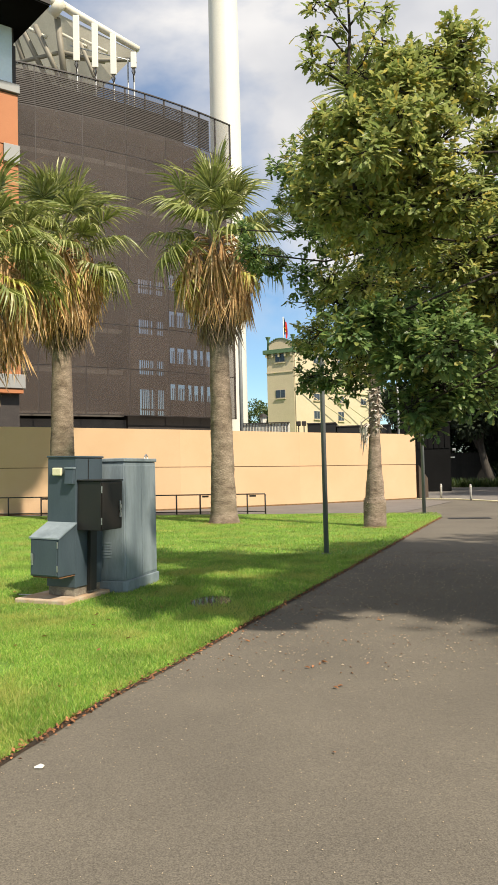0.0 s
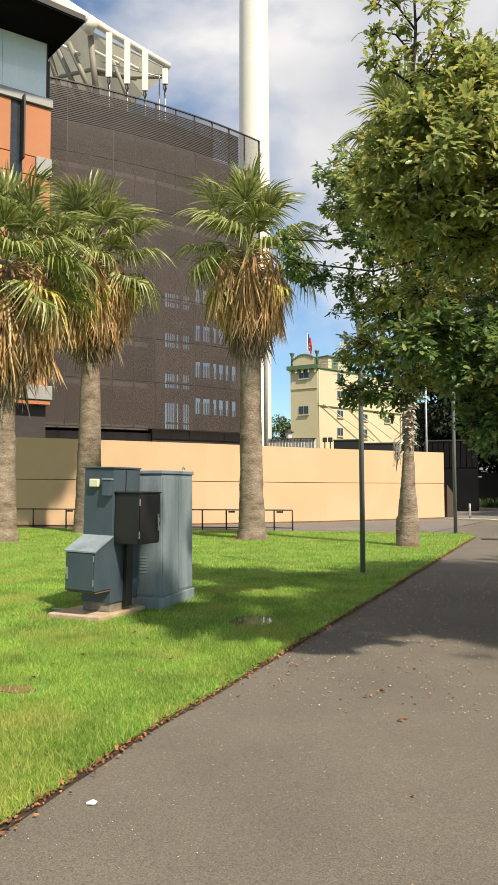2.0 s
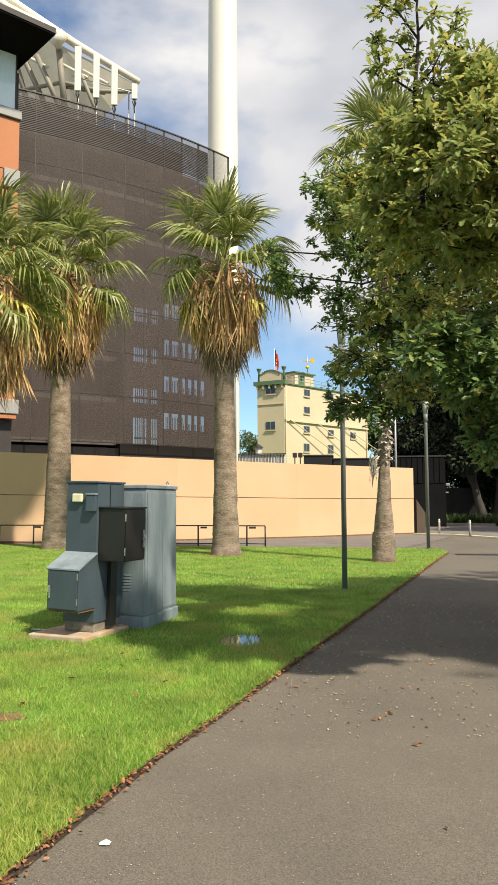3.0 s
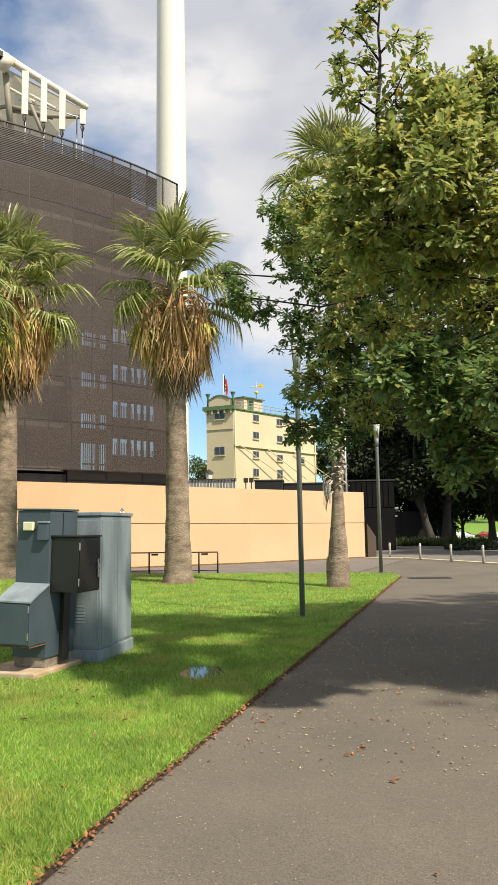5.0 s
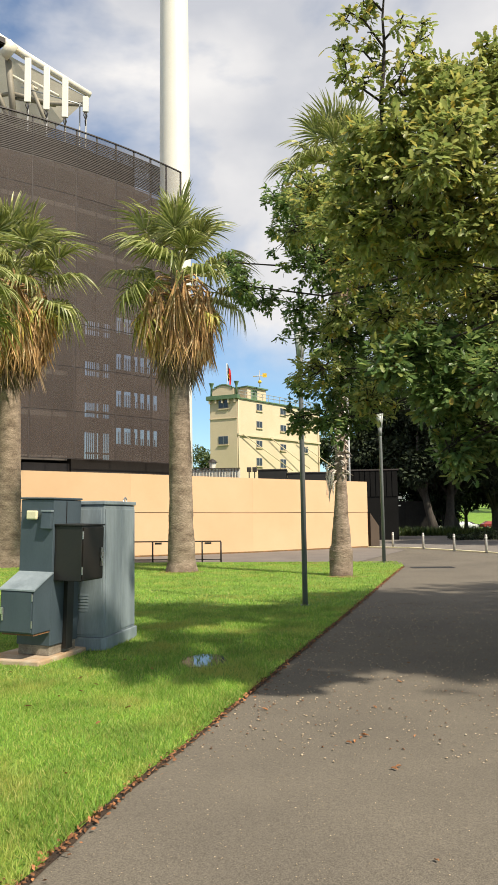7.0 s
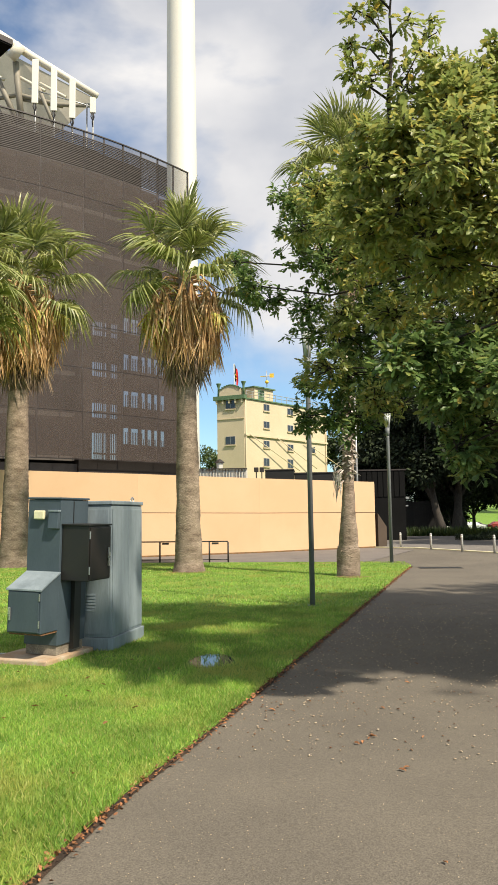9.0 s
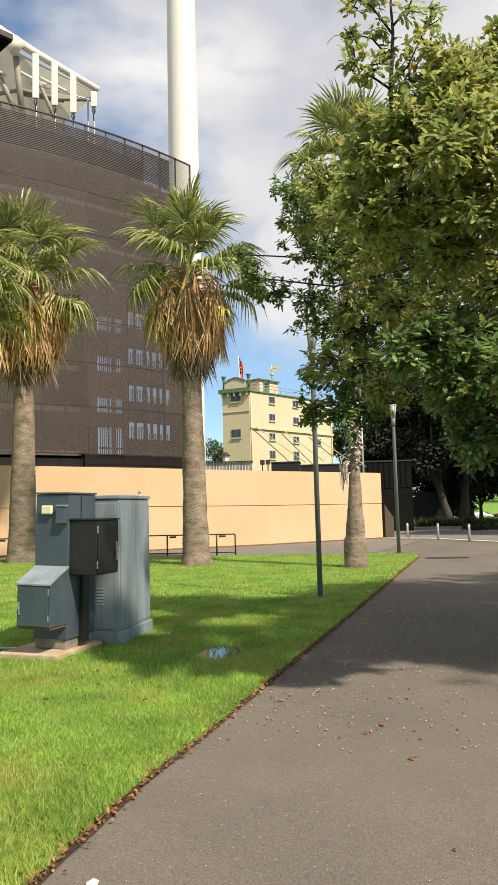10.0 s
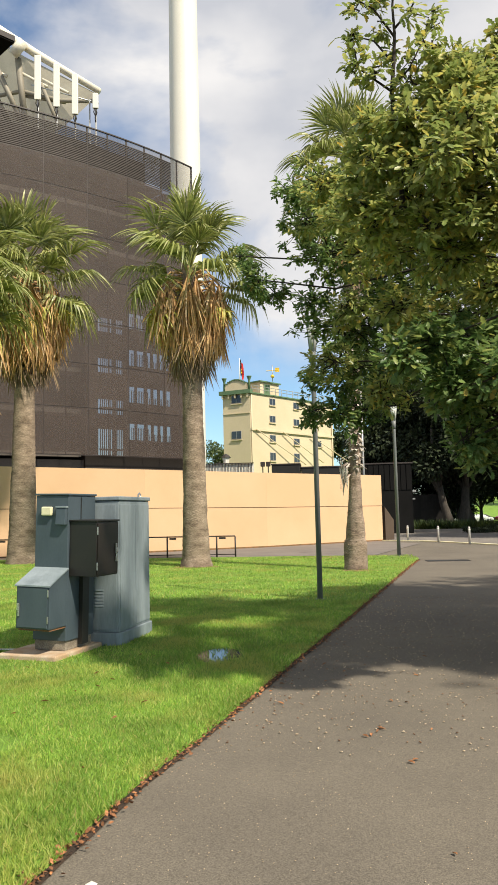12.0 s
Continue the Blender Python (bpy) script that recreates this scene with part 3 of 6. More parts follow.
rpart("edge_beam", MB().tube([(-34.5, 66, 53.2), (-30.9, 66, 50.4), (-26.0, 66, 46.7), (-19.6, 66, 42.3)], [0.42, 0.42, 0.4, 0.3], 14), M_ROOFSTEEL, True)
rpart("upper_beam", MB().tube([(-36, 65.5, 53.6), (-33.0, 65.5, 50.9), (-27.0, 65.5, 47.2)], [0.4, 0.4, 0.42], 14), M_ROOFSTEEL, True)
rpart("membrane", MB().add([(-34, 67, 52), (-27.4, 66.6, 46.9), (-19.8, 66.4, 42.2), (-23.6, 70, 42.0), (-28.2, 72, 40.2), (-37, 74, 43)], [(0, 1, 5), (1, 4, 5), (1, 2, 3, 4)]), M_ROOF)
for p, q, r in (((-27.7, 66, 46.3), (-27.4, 67, 40.5), 0.5), ((-30.0, 66, 45.9), (-27.8, 67, 40.6), 0.42), ((-32.2, 66, 47.6), (-29.2, 68, 40.4), 0.42),
                ((-33.6, 66, 50.0), (-31.2, 68, 40.4), 0.42), ((-25.4, 66, 43.6), (-23.9, 67, 39.5), 0.3), ((-27.4, 67, 43.0), (-23.3, 67, 42.0), 0.25)):
    rpart("strut", MB().tube([p, q], r * 0.62, 10), M_ROOFSH, True)
rpart("end_stub", MB().tube([(-27.9, 65.2, 46.2), (-26.7, 65.0, 47.3)], [0.5, 0.5], 16), M_ROOFSTEEL, True)
rpart("lower_chord", MB().tube([(-33.5, 67.5, 43.2), (-27.6, 66.8, 43.4), (-23.6, 66.6, 42.0), (-20.4, 66.4, 41.6)], 0.2, 10), M_ROOFSH, True)
for x, z in ((-29.0, 44.8), (-24.9, 43.4), (-22.8, 42.6)):
    rpart("purlin", MB().tube([(x - 2.6, 66.4, z + 1.6), (x, 66.4, z)], 0.16, 8), M_ROOFSTEEL, True)


def antenna(x, y, z0, z1, w, group):
    an = thing("cell_antenna", pose(x, y, 0, 0, 0, 12), "white slab antenna on a galvanised pole above the screen", "antenna", group)
    part("panel", MB().box((-w / 2, -0.12, z0), (w / 2, 0.12, z1)), M_WHITE, an, bevel=0.05)
    part("pole", MB().tube([(0, 0.3, 28), (0, 0.3, z1 - 0.4)], 0.08, 8), M_GALV, an, "", True)
    part("bracket", MB().box((-0.09, 0.1, z1 - 0.7), (0.09, 0.36, z1 - 0.55)).box((-0.09, 0.1, z0 + 0.5), (0.09, 0.36, z0 + 0.65)), M_GALV, an)
    part("cable", MB().tube([(0.05, 0.0, z0), (0.12, 0.0, z0 - 0.35), (-0.04, 0.15, z0 - 0.7), (0.0, 0.3, z0 - 1.2)], 0.06, 6)
         .tube([(-0.08, 0.0, z0), (-0.15, 0.0, z0 - 0.3), (-0.02, 0.15, z0 - 0.6), (0.0, 0.3, z0 - 1.1)], 0.05, 6), M_DARKMETAL, an, "", True)


antenna(-23.37, 60, 38.3, 42.4, 0.56, "antennas")
antenna(-21.66, 60, 37.5, 41.5, 0.54, "antennas")
antenna(-19.99, 60, 36.7, 40.4, 0.54, "antennas")
antenna(-18.16, 60, 37.1, 38.5, 0.5, "antennas")
ar = thing("antenna_rail", pose(-21, 60.4, 0), "thin galvanised cross rail behind the antennas", "rail")
part("rail", MB().tube([(-3.1, 0, 40.0), (3.0, 0, 37.8)], 0.06, 8), M_GALV, ar, "", True)
part("post", MB().tube([(2.2, 0, 28), (2.2, 0, 38.2)], 0.07, 8), M_GALV, ar, "", True)

# ---------- light tower column ----------
col = thing("floodlight_mast", pose(-13.25, 76.5, 0), "tall round off-white floodlight mast", "mast")
part("shaft", MB().tube([(0, 0, z) for z in (0, 20, 42, 64, 80)], [1.74, 1.70, 1.62, 1.52, 1.45], 64, cap=False), M_WHITE, col, "", True)
part("base_flange", MB().tube([(0, 0, 0), (0, 0, 0.2)], 2.1, 32), M_WHITE, col)

# ---------- pale yellow building ----------
yb = thing("yellow_building", pose(-9.9, 110, 0), "pale yellow rendered building with green cornice and small windows", "building")
FW = Vector((-0.94, 0.34))
WW = Vector((0.595, 0.804))


def yw(s, out, z, along=WW):
    """A point s metres along a face from the corner and out metres in front of it."""
    n = Vector((along.y, -along.x))
    if n.y > 0:
        n = -n
    p = along * s + n * out
    return (p.x, p.y, z)


def face_box(s0, s1, o0, o1, z0, z1, along):
    vs = [yw(s0, o0, z0, along), yw(s1, o0, z0, along), yw(s1, o1, z0, along), yw(s0, o1, z0, along),
          yw(s0, o0, z1, along), yw(s1, o0, z1, along), yw(s1, o1, z1, along), yw(s0, o1, z1, along)]
    return MB().add(vs, [(0, 3, 2, 1), (4, 5, 6, 7), (0, 1, 5, 4), (1, 2, 6, 5), (2, 3, 7, 6), (3, 0, 4, 7)])


c0, c1, c2, c3 = Vector((0, 0)), FW * 4.55, FW * 4.55 + WW * 21, WW * 21
yo = [(c0.x, c0.y), (c3.x, c3.y), (c2.x, c2.y), (c1.x, c1.y)]
part("body", MB().prism(yo, 0, 19.6), M_YELLOW, yb)
part("cornice", face_box(-0.35, 4.95, -0.3, 0.55, 19.55, 20.15, FW), M_GREENTRIM, yb)
part("cornice", face_box(0.3, 21, -0.2, 0.22, 19.62, 19.8, WW), M_GREENTRIM, yb)
for k in range(5):
    part("corbel", face_box(0.1 + k * 1.05, 0.35 + k * 1.05, 0.0, 0.45, 19.0, 19.55, FW), M_YELLOW, yb)
arch = MB()
for k in range(9):
    s0, s1 = 0.5 + k * 0.4, 0.9 + k * 0.4
    z = 21.0 + 0.75 * math.cos((k - 4) / 4.5 * 1.45)
    b = face_box(s0, s1, -0.15, 0.1, 20.1, z, FW)
    arch.add(b.v, b.f)
    b = face_box(s0, s1, -0.25, 0.22, z, z + 0.16, FW)
    part("coping", b, M_GREENTRIM, yb)
part("parapet", arch, M_YELLOW, yb)
for s in (0.05, 4.25):
    x, y, _ = yw(s, 0.0, 0, FW)
    part("finial", MB().tube([(x, y, 20.1), (x, y, 21.4), (x, y, 21.6), (x, y, 22.1), (x, y, 22.2)], [0.2, 0.16, 0.18, 0.36, 0.42], 10), M_GREENTRIM, yb, "", True)


def yb_window(s0, s1, z0, z1, along):
    wd = part("window", face_box(s0 - 0.05, s1 + 0.05, -0.1, 0.08, z0 - 0.06, z1 + 0.05, along), M_GREYBAND, yb)
    mid = (s0 + s1) / 2
    part("pane", face_box(s0, mid - 0.05, 0.0, 0.1, z0, z1, along), M_WINDOW, wd)
    part("pane", face_box(mid + 0.05, s1, 0.0, 0.1, z0, z1, along), M_WINDOW, wd)
    part("sill", face_box(s0 - 0.15, s1 + 0.15, 0.0, 0.2, z0 - 0.28, z0 - 0.14, along), M_YELLOW, wd)


yb_window(1.52, 3.0, 18.3, 19.4, FW)
yb_window(1.55, 3.05, 12.85, 13.95, FW)
for s0, s1, z0, z1 in ((4.55, 5.8, 18.3, 19.2), (4.5, 5.75, 15.6, 16.5), (4.42, 5.68, 12.6, 13.5), (4.38, 5.6, 9.7, 10.8), (10.3, 11.65, 12.45, 13.3), (10.25, 11.55, 9.6, 10.9), (16.2, 17.5, 12.4, 13.3), (10.4, 11.7, 18.2, 19.1), (10.4, 11.7, 15.5, 16.4)):
    yb_window(s0, s1, z0, z1, WW)
part("ledge", face_box(0.0, 21, 0, 0.28, 14.0, 14.28, WW), M_YELLOW, yb)
part("ledge", face_box(0.0, 4.6, 0, 0.12, 16.6, 16.7, FW), M_YELLOW, yb)
for s in (0.2, 20.6):
    x, y, _ = yw(s, 0.12, 0)
    part("downpipe", MB().tube([(x, y, 0), (x, y, 19.5)], 0.1, 8), M_YELLOW, yb, "", True)
for (s0, z0), (s1, z1) in (((0.9, 14.2), (11.8, 9.5)), ((7.3, 14.1), (16.4, 10.0)), ((14.4, 13.9), (27.5, 9.0))):
    part("stay", MB().tube([yw(s0, 0.4, z0), yw(s1, 1.2, z1 - 0.4)], 0.07, 8), M_YELLOW, yb, "", True)
pent = face_box(3.8, 8.3, -4.2, -1.2, 19.6, 21.9, WW)
part("penthouse", pent, M_YELLOW, yb)
part("penthouse_roof", face_box(3.5, 8.6, -4.5, -0.9, 21.9, 22.1, WW), M_GREENTRIM, yb)
part("penthouse_door", face_box(4.6, 6.1, -1.2, -1.12, 19.8, 21.6, WW), M_GREENTRIM, yb)
for k in range(15):
    x, y, _ = yw(0.6 + k * 1.4, -0.1, 0)
    part("baluster", MB().tube([(x, y, 19.8), (x, y, 20.9)], 0.05, 6), M_GALV, yb)
for z in (20.4, 20.9):
    part("roof_rail", MB().tube([yw(0.6, -0.1, z), yw(20.2, -0.1, z)], 0.05, 6), M_GALV, yb)
flag = thing("flagpole", pose(-11.47, 111.2, 19.6), "white roof flagpole with a hanging black red yellow flag", "flag")
part("pole", MB().tube([(0, 0, 0), (0, 0, 5.6)], 0.06, 8), M_WHITE, flag, "", True)
# the cloth hangs in folds: black half inside, red half outside, part of the yellow disc between
for k, (mm, top, low, w0, w1) in enumerate(((M_FLAGK, 5.5, 2.9, 0.06, 0.30), (M_FLAGR, 4.9, 2.3, 0.28, 0.62), (M_FLAGY, 4.1, 3.3, 0.20, 0.36))):
    fl = MB()
    for j in range(8):
        f = j / 7
        z = top + (low - top) * f
        wv = 0.10 * math.sin(j * 1.3 + k) - (0.06 if k == 2 else 0.0)
        narrow = 0.35 + 0.65 * math.sin(math.pi * (0.12 + 0.76 * f))
        fl.v += [(w0 + 0.06 * f, wv, z), (w0 + (w1 - w0) * narrow + 0.06 * f, wv + 0.05, z - 0.12)]
    fl.f = [(2 * j, 2 * j + 1, 2 * j + 3, 2 * j + 2) for j in range(7)]
    ob = part("cloth_band", fl, mm, flag)
    so = ob.modifiers.new("thick", "SOLIDIFY")
    so.thickness = 0.02
vane = thing("weather_vane", pose(-6.66, 114, 21.9), "yellow weather vane on a thin roof mast", "weather vane")
part("mast", MB().tube([(0, 0, 0), (0, 0, 2.6)], 0.06, 8), M_GALV, vane, "", True)
part("arrow", MB().tube([(-1.0, 0, 1.7), (1.0, 0, 1.8)], 0.06, 6).box((0.45, -0.03, 1.5), (1.1, 0.03, 2.15)), M_VANE, vane)
part("ball", MB().tube([(0, 0, 0.55), (0, 0, 0.7), (0, 0, 0.85), (0, 0, 1.0), (0, 0, 1.1)], [0.1, 0.28, 0.32, 0.22, 0.08], 10), M_VANE, vane, "", True)

# ---------- things behind the ochre wall ----------
gd = thing("guard_fence", pose(-5.5, 47, 0), "white panel fence with dark pickets behind the wall", "fence")
part("panel", MB().box((-1.5, 0.1, 0), (1.6, 0.16, 4.95)), M_WHITE, gd)
for k in range(15):
    part("picket", MB().box((-1.5 + k * 0.21, 0, 0), (-1.46 + k * 0.21, 0.04, 5.0)), M_DARKMETAL, gd)
part("rail", MB().box((-1.5, -0.02, 4.96), (1.6, 0.06, 5.02)), M_DARKMETAL, gd)
ln = thing("lantern", pose(-6.06, 50, 0), "small black-capped lantern on a post behind the wall", "lantern")
part("post", MB().tube([(0, 0, 0), (0, 0, 5.2)], 0.06, 8), M_DARKMETAL, ln, "", True)
part("glass", MB().tube([(0, 0, 5.2), (0, 0, 5.6)], [0.2, 0.26], 8), M_WHITE, ln)
part("cap", MB().tube([(0, 0, 5.6), (0, 0, 5.75), (0, 0, 5.86)], [0.36, 0.2, 0.04], 8), M_DARKMETAL, ln)
for x0, x1, h, y in ((-2.75, -0.95, 4.82, 47.0), (-0.9, 2.6, 4.62, 47.6)):
    pb = thing("plant_enclosure", pose((x0 + x1) / 2, y, 0), "charcoal plant enclosure behind the ochre wall", "enclosure", "plant enclosures")
    w = (x1 - x0) / 2
    part("body", MB().box((-w, 0, 0), (w, 2.4, h)), M_BLACKBOX, pb, bevel=0.03)
    part("capping", MB().box((-w - 0.04, -0.05, h), (w + 0.04, 2.45, h + 0.07)), M_FRAME, pb)
for x in (-3.3, -2.95):
    fl = thing("floodlight", pose(x, 46.8, 0), "small floodlight on a post behind the wall", "floodlight", "small floodlights")
    part("post", MB().tube([(0, 0, 0), (0, 0, 4.75)], 0.04, 6), M_DARKMETAL, fl)
    part("head", MB().box((-0.14, -0.1, 4.72), (0.14, 0.12, 5.02)), M_DARKMETAL, fl, bevel=0.03)
mp = thing("slim_mast", pose(3.05, 47, 0), "slim galvanised mast behind the wall", "pole")
part("pole", MB().tube([(0, 0, 0), (0, 0, 9.5)], [0.09, 0.06], 10), M_GALV, mp, "", True)

# ---------- terracotta building ----------
tb = thing("terracotta_building", pose(-21.1, 44, 0, 0, 0, 45.4), "terracotta panelled building with grey bands and black canopy", "building")
part("core", MB().box((-26, 0.05, 0), (-0.05, 9, 30.3)), M_FRAME, tb)
for z0, z1 in ((8.42, 15.0), (15.06, 22.2), (23.5, 26.95)):
    for x0, x1 in ((-1.85, 0.0), (-4.6, -2.65), (-7.4, -4.66), (-10.2, -7.46)):
        part("panel", MB().box((x0 + 0.02, -0.10, z0 + 0.02), (x1 - 0.0, 0.4, z1 - 0.02)), M_ORANGE, tb)
for x1 in (0.0, -2.65):
    part("panel", MB().box((x1 - (1.85 if x1 == 0 else 3), -0.10, 22.25), (x1, 0.4, 23.45)), M_ORANGE, tb)
part("grey_band", MB().box((-12, -0.28, 27.0), (0.1, 0.5, 27.6)), M_GREYBAND, tb, bevel=0.03)
part("grey_block", MB().box((-1.0, -0.3, 22.3), (0.05, 0.5, 23.5)), M_GREYBAND, tb, bevel=0.03)
part("grey_band", MB().box((-12, -0.7, 7.5), (0.12, 0.5, 8.4)), M_GREYBAND, tb, bevel=0.03)
part("soffit", MB().box((-12, -0.6, 7.2), (0.0, 0.5, 7.46)), M_ORANGE, tb)
part("recess", MB().box((-2.63, -0.02, 8.4), (-1.87, 0.1, 27.0)), M_WINDOW, tb)
part("fin", MB().box((-1.98, -0.75, 23.0), (-1.88, 0.0, 27.2)), M_FRAME, tb)
for k in range(4):
    part("glazing", MB().box((-0.3 - (k + 1) * 2.9, -0.05, 27.62), (-0.32 - k * 2.9, 0.04, 31.4)), M_SKYGLASS, tb)
part("corner_trim", MB().box((-0.32, -0.07, 27.6), (-0.22, 0.2, 31.4)), M_FRAME, tb)
cn = part("canopy", MB().prism([(0.88, -3.65), (0.36, 1.9), (-30, 1.95), (-30, -6.0)], 31.4, 31.5), M_CANOPY, tb)
cn.matrix_basis = Matrix.Identity(4)
part("canopy_fascia", MB().prism([(0.92, -3.7), (0.38, 1.9), (-30, 1.95), (-30, -6.05)], 31.503, 31.85), M_FRAME, tb)

# ---------- lamp posts, rails, bollards ----------
def lamp_post(x, y, h, r):
    lp = thing("street_lamp", pose(x, y, 0), "slim dark grey-green lamp post with a tapered glass lantern", "street lamp", "park lamps")
    part("pole", MB().tube([(0, 0, 0), (0, 0, h - 1.0), (0, 0, h - 0.95)], [r, r * 0.9, r * 0.9], 16), M_POLE, lp, "", True)
    part("base_plate", MB().tube([(0, 0, 0), (0, 0, 0.03)], r * 1.7, 16), M_POLE, lp)
    part("collar", MB().tube([(0, 0, h - 0.95), (0, 0, h - 0.6)], [r * 0.95, r * 1.25], 16), M_POLE, lp, "", True)
    part("lantern", MB().tube([(0, 0, h - 0.6), (0, 0, h - 0.03)], [r * 1.2, r * 2.1], 16), M_LANTERN, lp, "frosted tapered glass lantern", True)
    for k in range(4):
        a = k * math.pi / 2 + 0.4
        part("lantern_rib", MB().tube([(math.cos(a) * r * 1.25, math.sin(a) * r * 1.25, h - 0.6), (math.cos(a) * r * 2.15, math.sin(a) * r * 2.15, h)], 0.012, 6), M_POLE, lp)
    part("cap", MB().tube([(0, 0, h - 0.03), (0, 0, h + 0.02)], [r * 2.2, r * 2.2], 16), M_POLE, lp)


lamp_post(3.36, 29.75, 6.0, 0.072)
lamp_post(0.28, 15.35, 5.9, 0.057)
sp = thing("sign_post", pose(7.7, 64, 0), "thin dark post with small fittings by the garden bed", "post")
part("pole", MB().tube([(0, 0, 0), (0, 0, 5.2)], 0.08, 10), M_POLE, sp, "", True)
part("bracket", MB().box((0, -0.05, 2.6), (0.55, 0.05, 2.7)), M_GALV, sp)
part("camera_head", MB().box((0.35, -0.1, 3.2), (0.65, 0.1, 3.4)), M_GALV, sp, bevel=0.03)

rail = thing("handrail_fence", pose(-3.3, 30.85, 0), "dark bronze metal handrail along the paving by the wall", "railing")
RX = [0.0, -0.8, -2.95, -4.05, -6.1, -7.2, -9.3, -10.7, -12.4, -14.2, -16.2, -18.0, -20.0]


def rail_pt(x, z):
    return (x, -x * 0.07, z)


for x in RX:
    part("post", MB().tube([rail_pt(x, 0), rail_pt(x, 0.86)], 0.035, 10), M_DARKMETAL, rail, "", True)
for x0, x1 in zip(RX, RX[1:]):
    part("top_rail", MB().tube([rail_pt(x0, 0.88), rail_pt(x1, 0.88)], 0.028, 10), M_DARKMETAL, rail, "", True)
    part("low_rail", MB().tube([rail_pt(x0, 0.12), rail_pt(x1, 0.12)], 0.022, 8), M_DARKMETAL, rail, "", True)
for x in (-0.55, -2.7, -6.3, -10.5, -14.0):
    part("rail_light", MB().box((x - 0.14, -x * 0.07 - 0.06, 0.76), (x + 0.14, -x * 0.07 + 0.03, 0.84)), M_DARKMETAL, rail)
structure("wall_paving",
          MB().add([(2.4, 30.2, 0.012), (-8, 31.0, 0.012), (-16, 31.5, 0.012), (-15, 32.5, 0.012), (-8.2, 35.2, 0.012), (-2.5, 38.6, 0.012), (3.4, 43.7, 0.012), (5.5, 40, 0.012)],
                   [(0, 7, 6, 5), (0, 5, 4, 1), (1, 4, 3, 2)]), M_PAVING2, "pale lilac-grey paved margin below the wall", "pavement")


def bollard(x, y):
    b = thing("bollard", pose(x, y, 0), "pale grey steel bollard along the kerb", "bollard", "bollards at the crossing")
    part("post", MB().tube([(0, 0, 0), (0, 0, 0.84), (0, 0, 0.88)], [0.058, 0.058, 0.04], 14), M_STEEL2, b, "", True)
    part("band", MB().tube([(0, 0, 0.70), (0, 0, 0.76)], 0.062, 14), M_WHITE, b, "", True)


for x, y in ((5.25, 43.5), (6.6, 41.0), (7.72, 38.2), (8.85, 36.2), (10.0, 34.0), (11.2, 31.6)):
    bollard(x, y)
# flat dark plate drawn for a shadow-like patch on the asphalt
cover = thing("dark_path_patch", pose(4.75, 26.7, 0), "dark shadow-like patch on the asphalt, built as a flat plate", "drain cover")
part("frame", MB().box((-0.75, -0.35, -0.02), (0.75, 0.35, 0.004)), M_DARKMETAL, cover)
part("lid", MB().box((-0.7, -0.3, -0.02), (0.7, 0.3, 0.009)), M_BLACKBOX, cover)

# ---------- electrical kiosks ----------
slab = thing("kiosk_slab", pose(-3.08, 9.2, 0, 0, 0, -14.5), "rust-stained concrete slab under the kiosk", "concrete slab")
part("slab", MB().box((-0.84, -0.35, -0.05), (0.08, 0.8, 0.085)), M_CONC, slab, bevel=0.02)
KIOSK = pose(-3.08, 9.2, 0.085, 0, 0, -14.5) @ pose(0, 0, 0, 0, 1.5, 0)
kiosk = thing("utility_kiosk", KIOSK, "dark teal steel electrical kiosk on a concrete slab", "utility box")
part("plinth", MB().box((-0.5, 0.02, 0), (-0.02, 0.66, 0.13)), M_CONC2, kiosk, bevel=0.006)
part("body", MB().box((-0.52, 0, 0.13), (0, 0.68, 2.07)), M_TEAL, kiosk, bevel=0.008)
part("roof_lip", MB().box((-0.535, -0.015, 2.072), (0.015, 0.695, 2.10)), M_TEAL, kiosk, bevel=0.008)
part("corner_seam", MB().box((0.001, 0.30, 0.15), (0.008, 0.312, 2.05)), M_BLACKBOX, kiosk)
LB = [(-0.5, -0.40), (0.012, -0.40), (0.012, -0.002), (-0.5, -0.002)]
mb_ = part("meter_box", MB().add([(x, y, 0.34) for x, y in LB] + [(-0.5, -0.40, 0.89), (0.012, -0.40, 0.89), (0.012, -0.002, 1.08), (-0.5, -0.002, 1.08)],
           [(0, 3, 2, 1), (4, 5, 6, 7), (0, 1, 5, 4), (1, 2, 6, 5), (2, 3, 7, 6), (3, 0, 4, 7)]), M_TEAL, kiosk, bevel=0.008)
part("hood", MB().add([(-0.515, -0.425, 0.885), (0.027, -0.425, 0.885), (0.027, 0.0, 1.085), (-0.515, 0.0, 1.085), (-0.515, -0.425, 0.905), (0.027, -0.425, 0.905), (0.027, 0.0, 1.105), (-0.515, 0.0, 1.105)],
     [(0, 3, 2, 1), (4, 5, 6, 7), (0, 1, 5, 4), (1, 2, 6, 5), (2, 3, 7, 6), (3, 0, 4, 7)]), M_TEAL2, mb_)
dr = part("door", MB().box((-0.475, -0.418, 0.36), (-0.012, -0.402, 0.87)), M_TEAL, mb_, bevel=0.004)
part("handle", MB().box((-0.455, -0.436, 0.50), (-0.43, -0.419, 0.66)).box((-0.46, -0.45, 0.58), (-0.425, -0.436, 0.67)), M_STEEL, mb_, "steel lever handle", bevel=0.004)
for z in (0.42, 0.76):
    part("hinge", MB().tube([(-0.006, -0.413, z), (-0.006, -0.413, z + 0.09)], 0.010, 8), M_STEEL, mb_)
part("tray", MB().box((-0.48, -0.37, 0.315), (0.0, -0.01, 0.338)), M_RUST, kiosk, "rusty tray under the meter box")
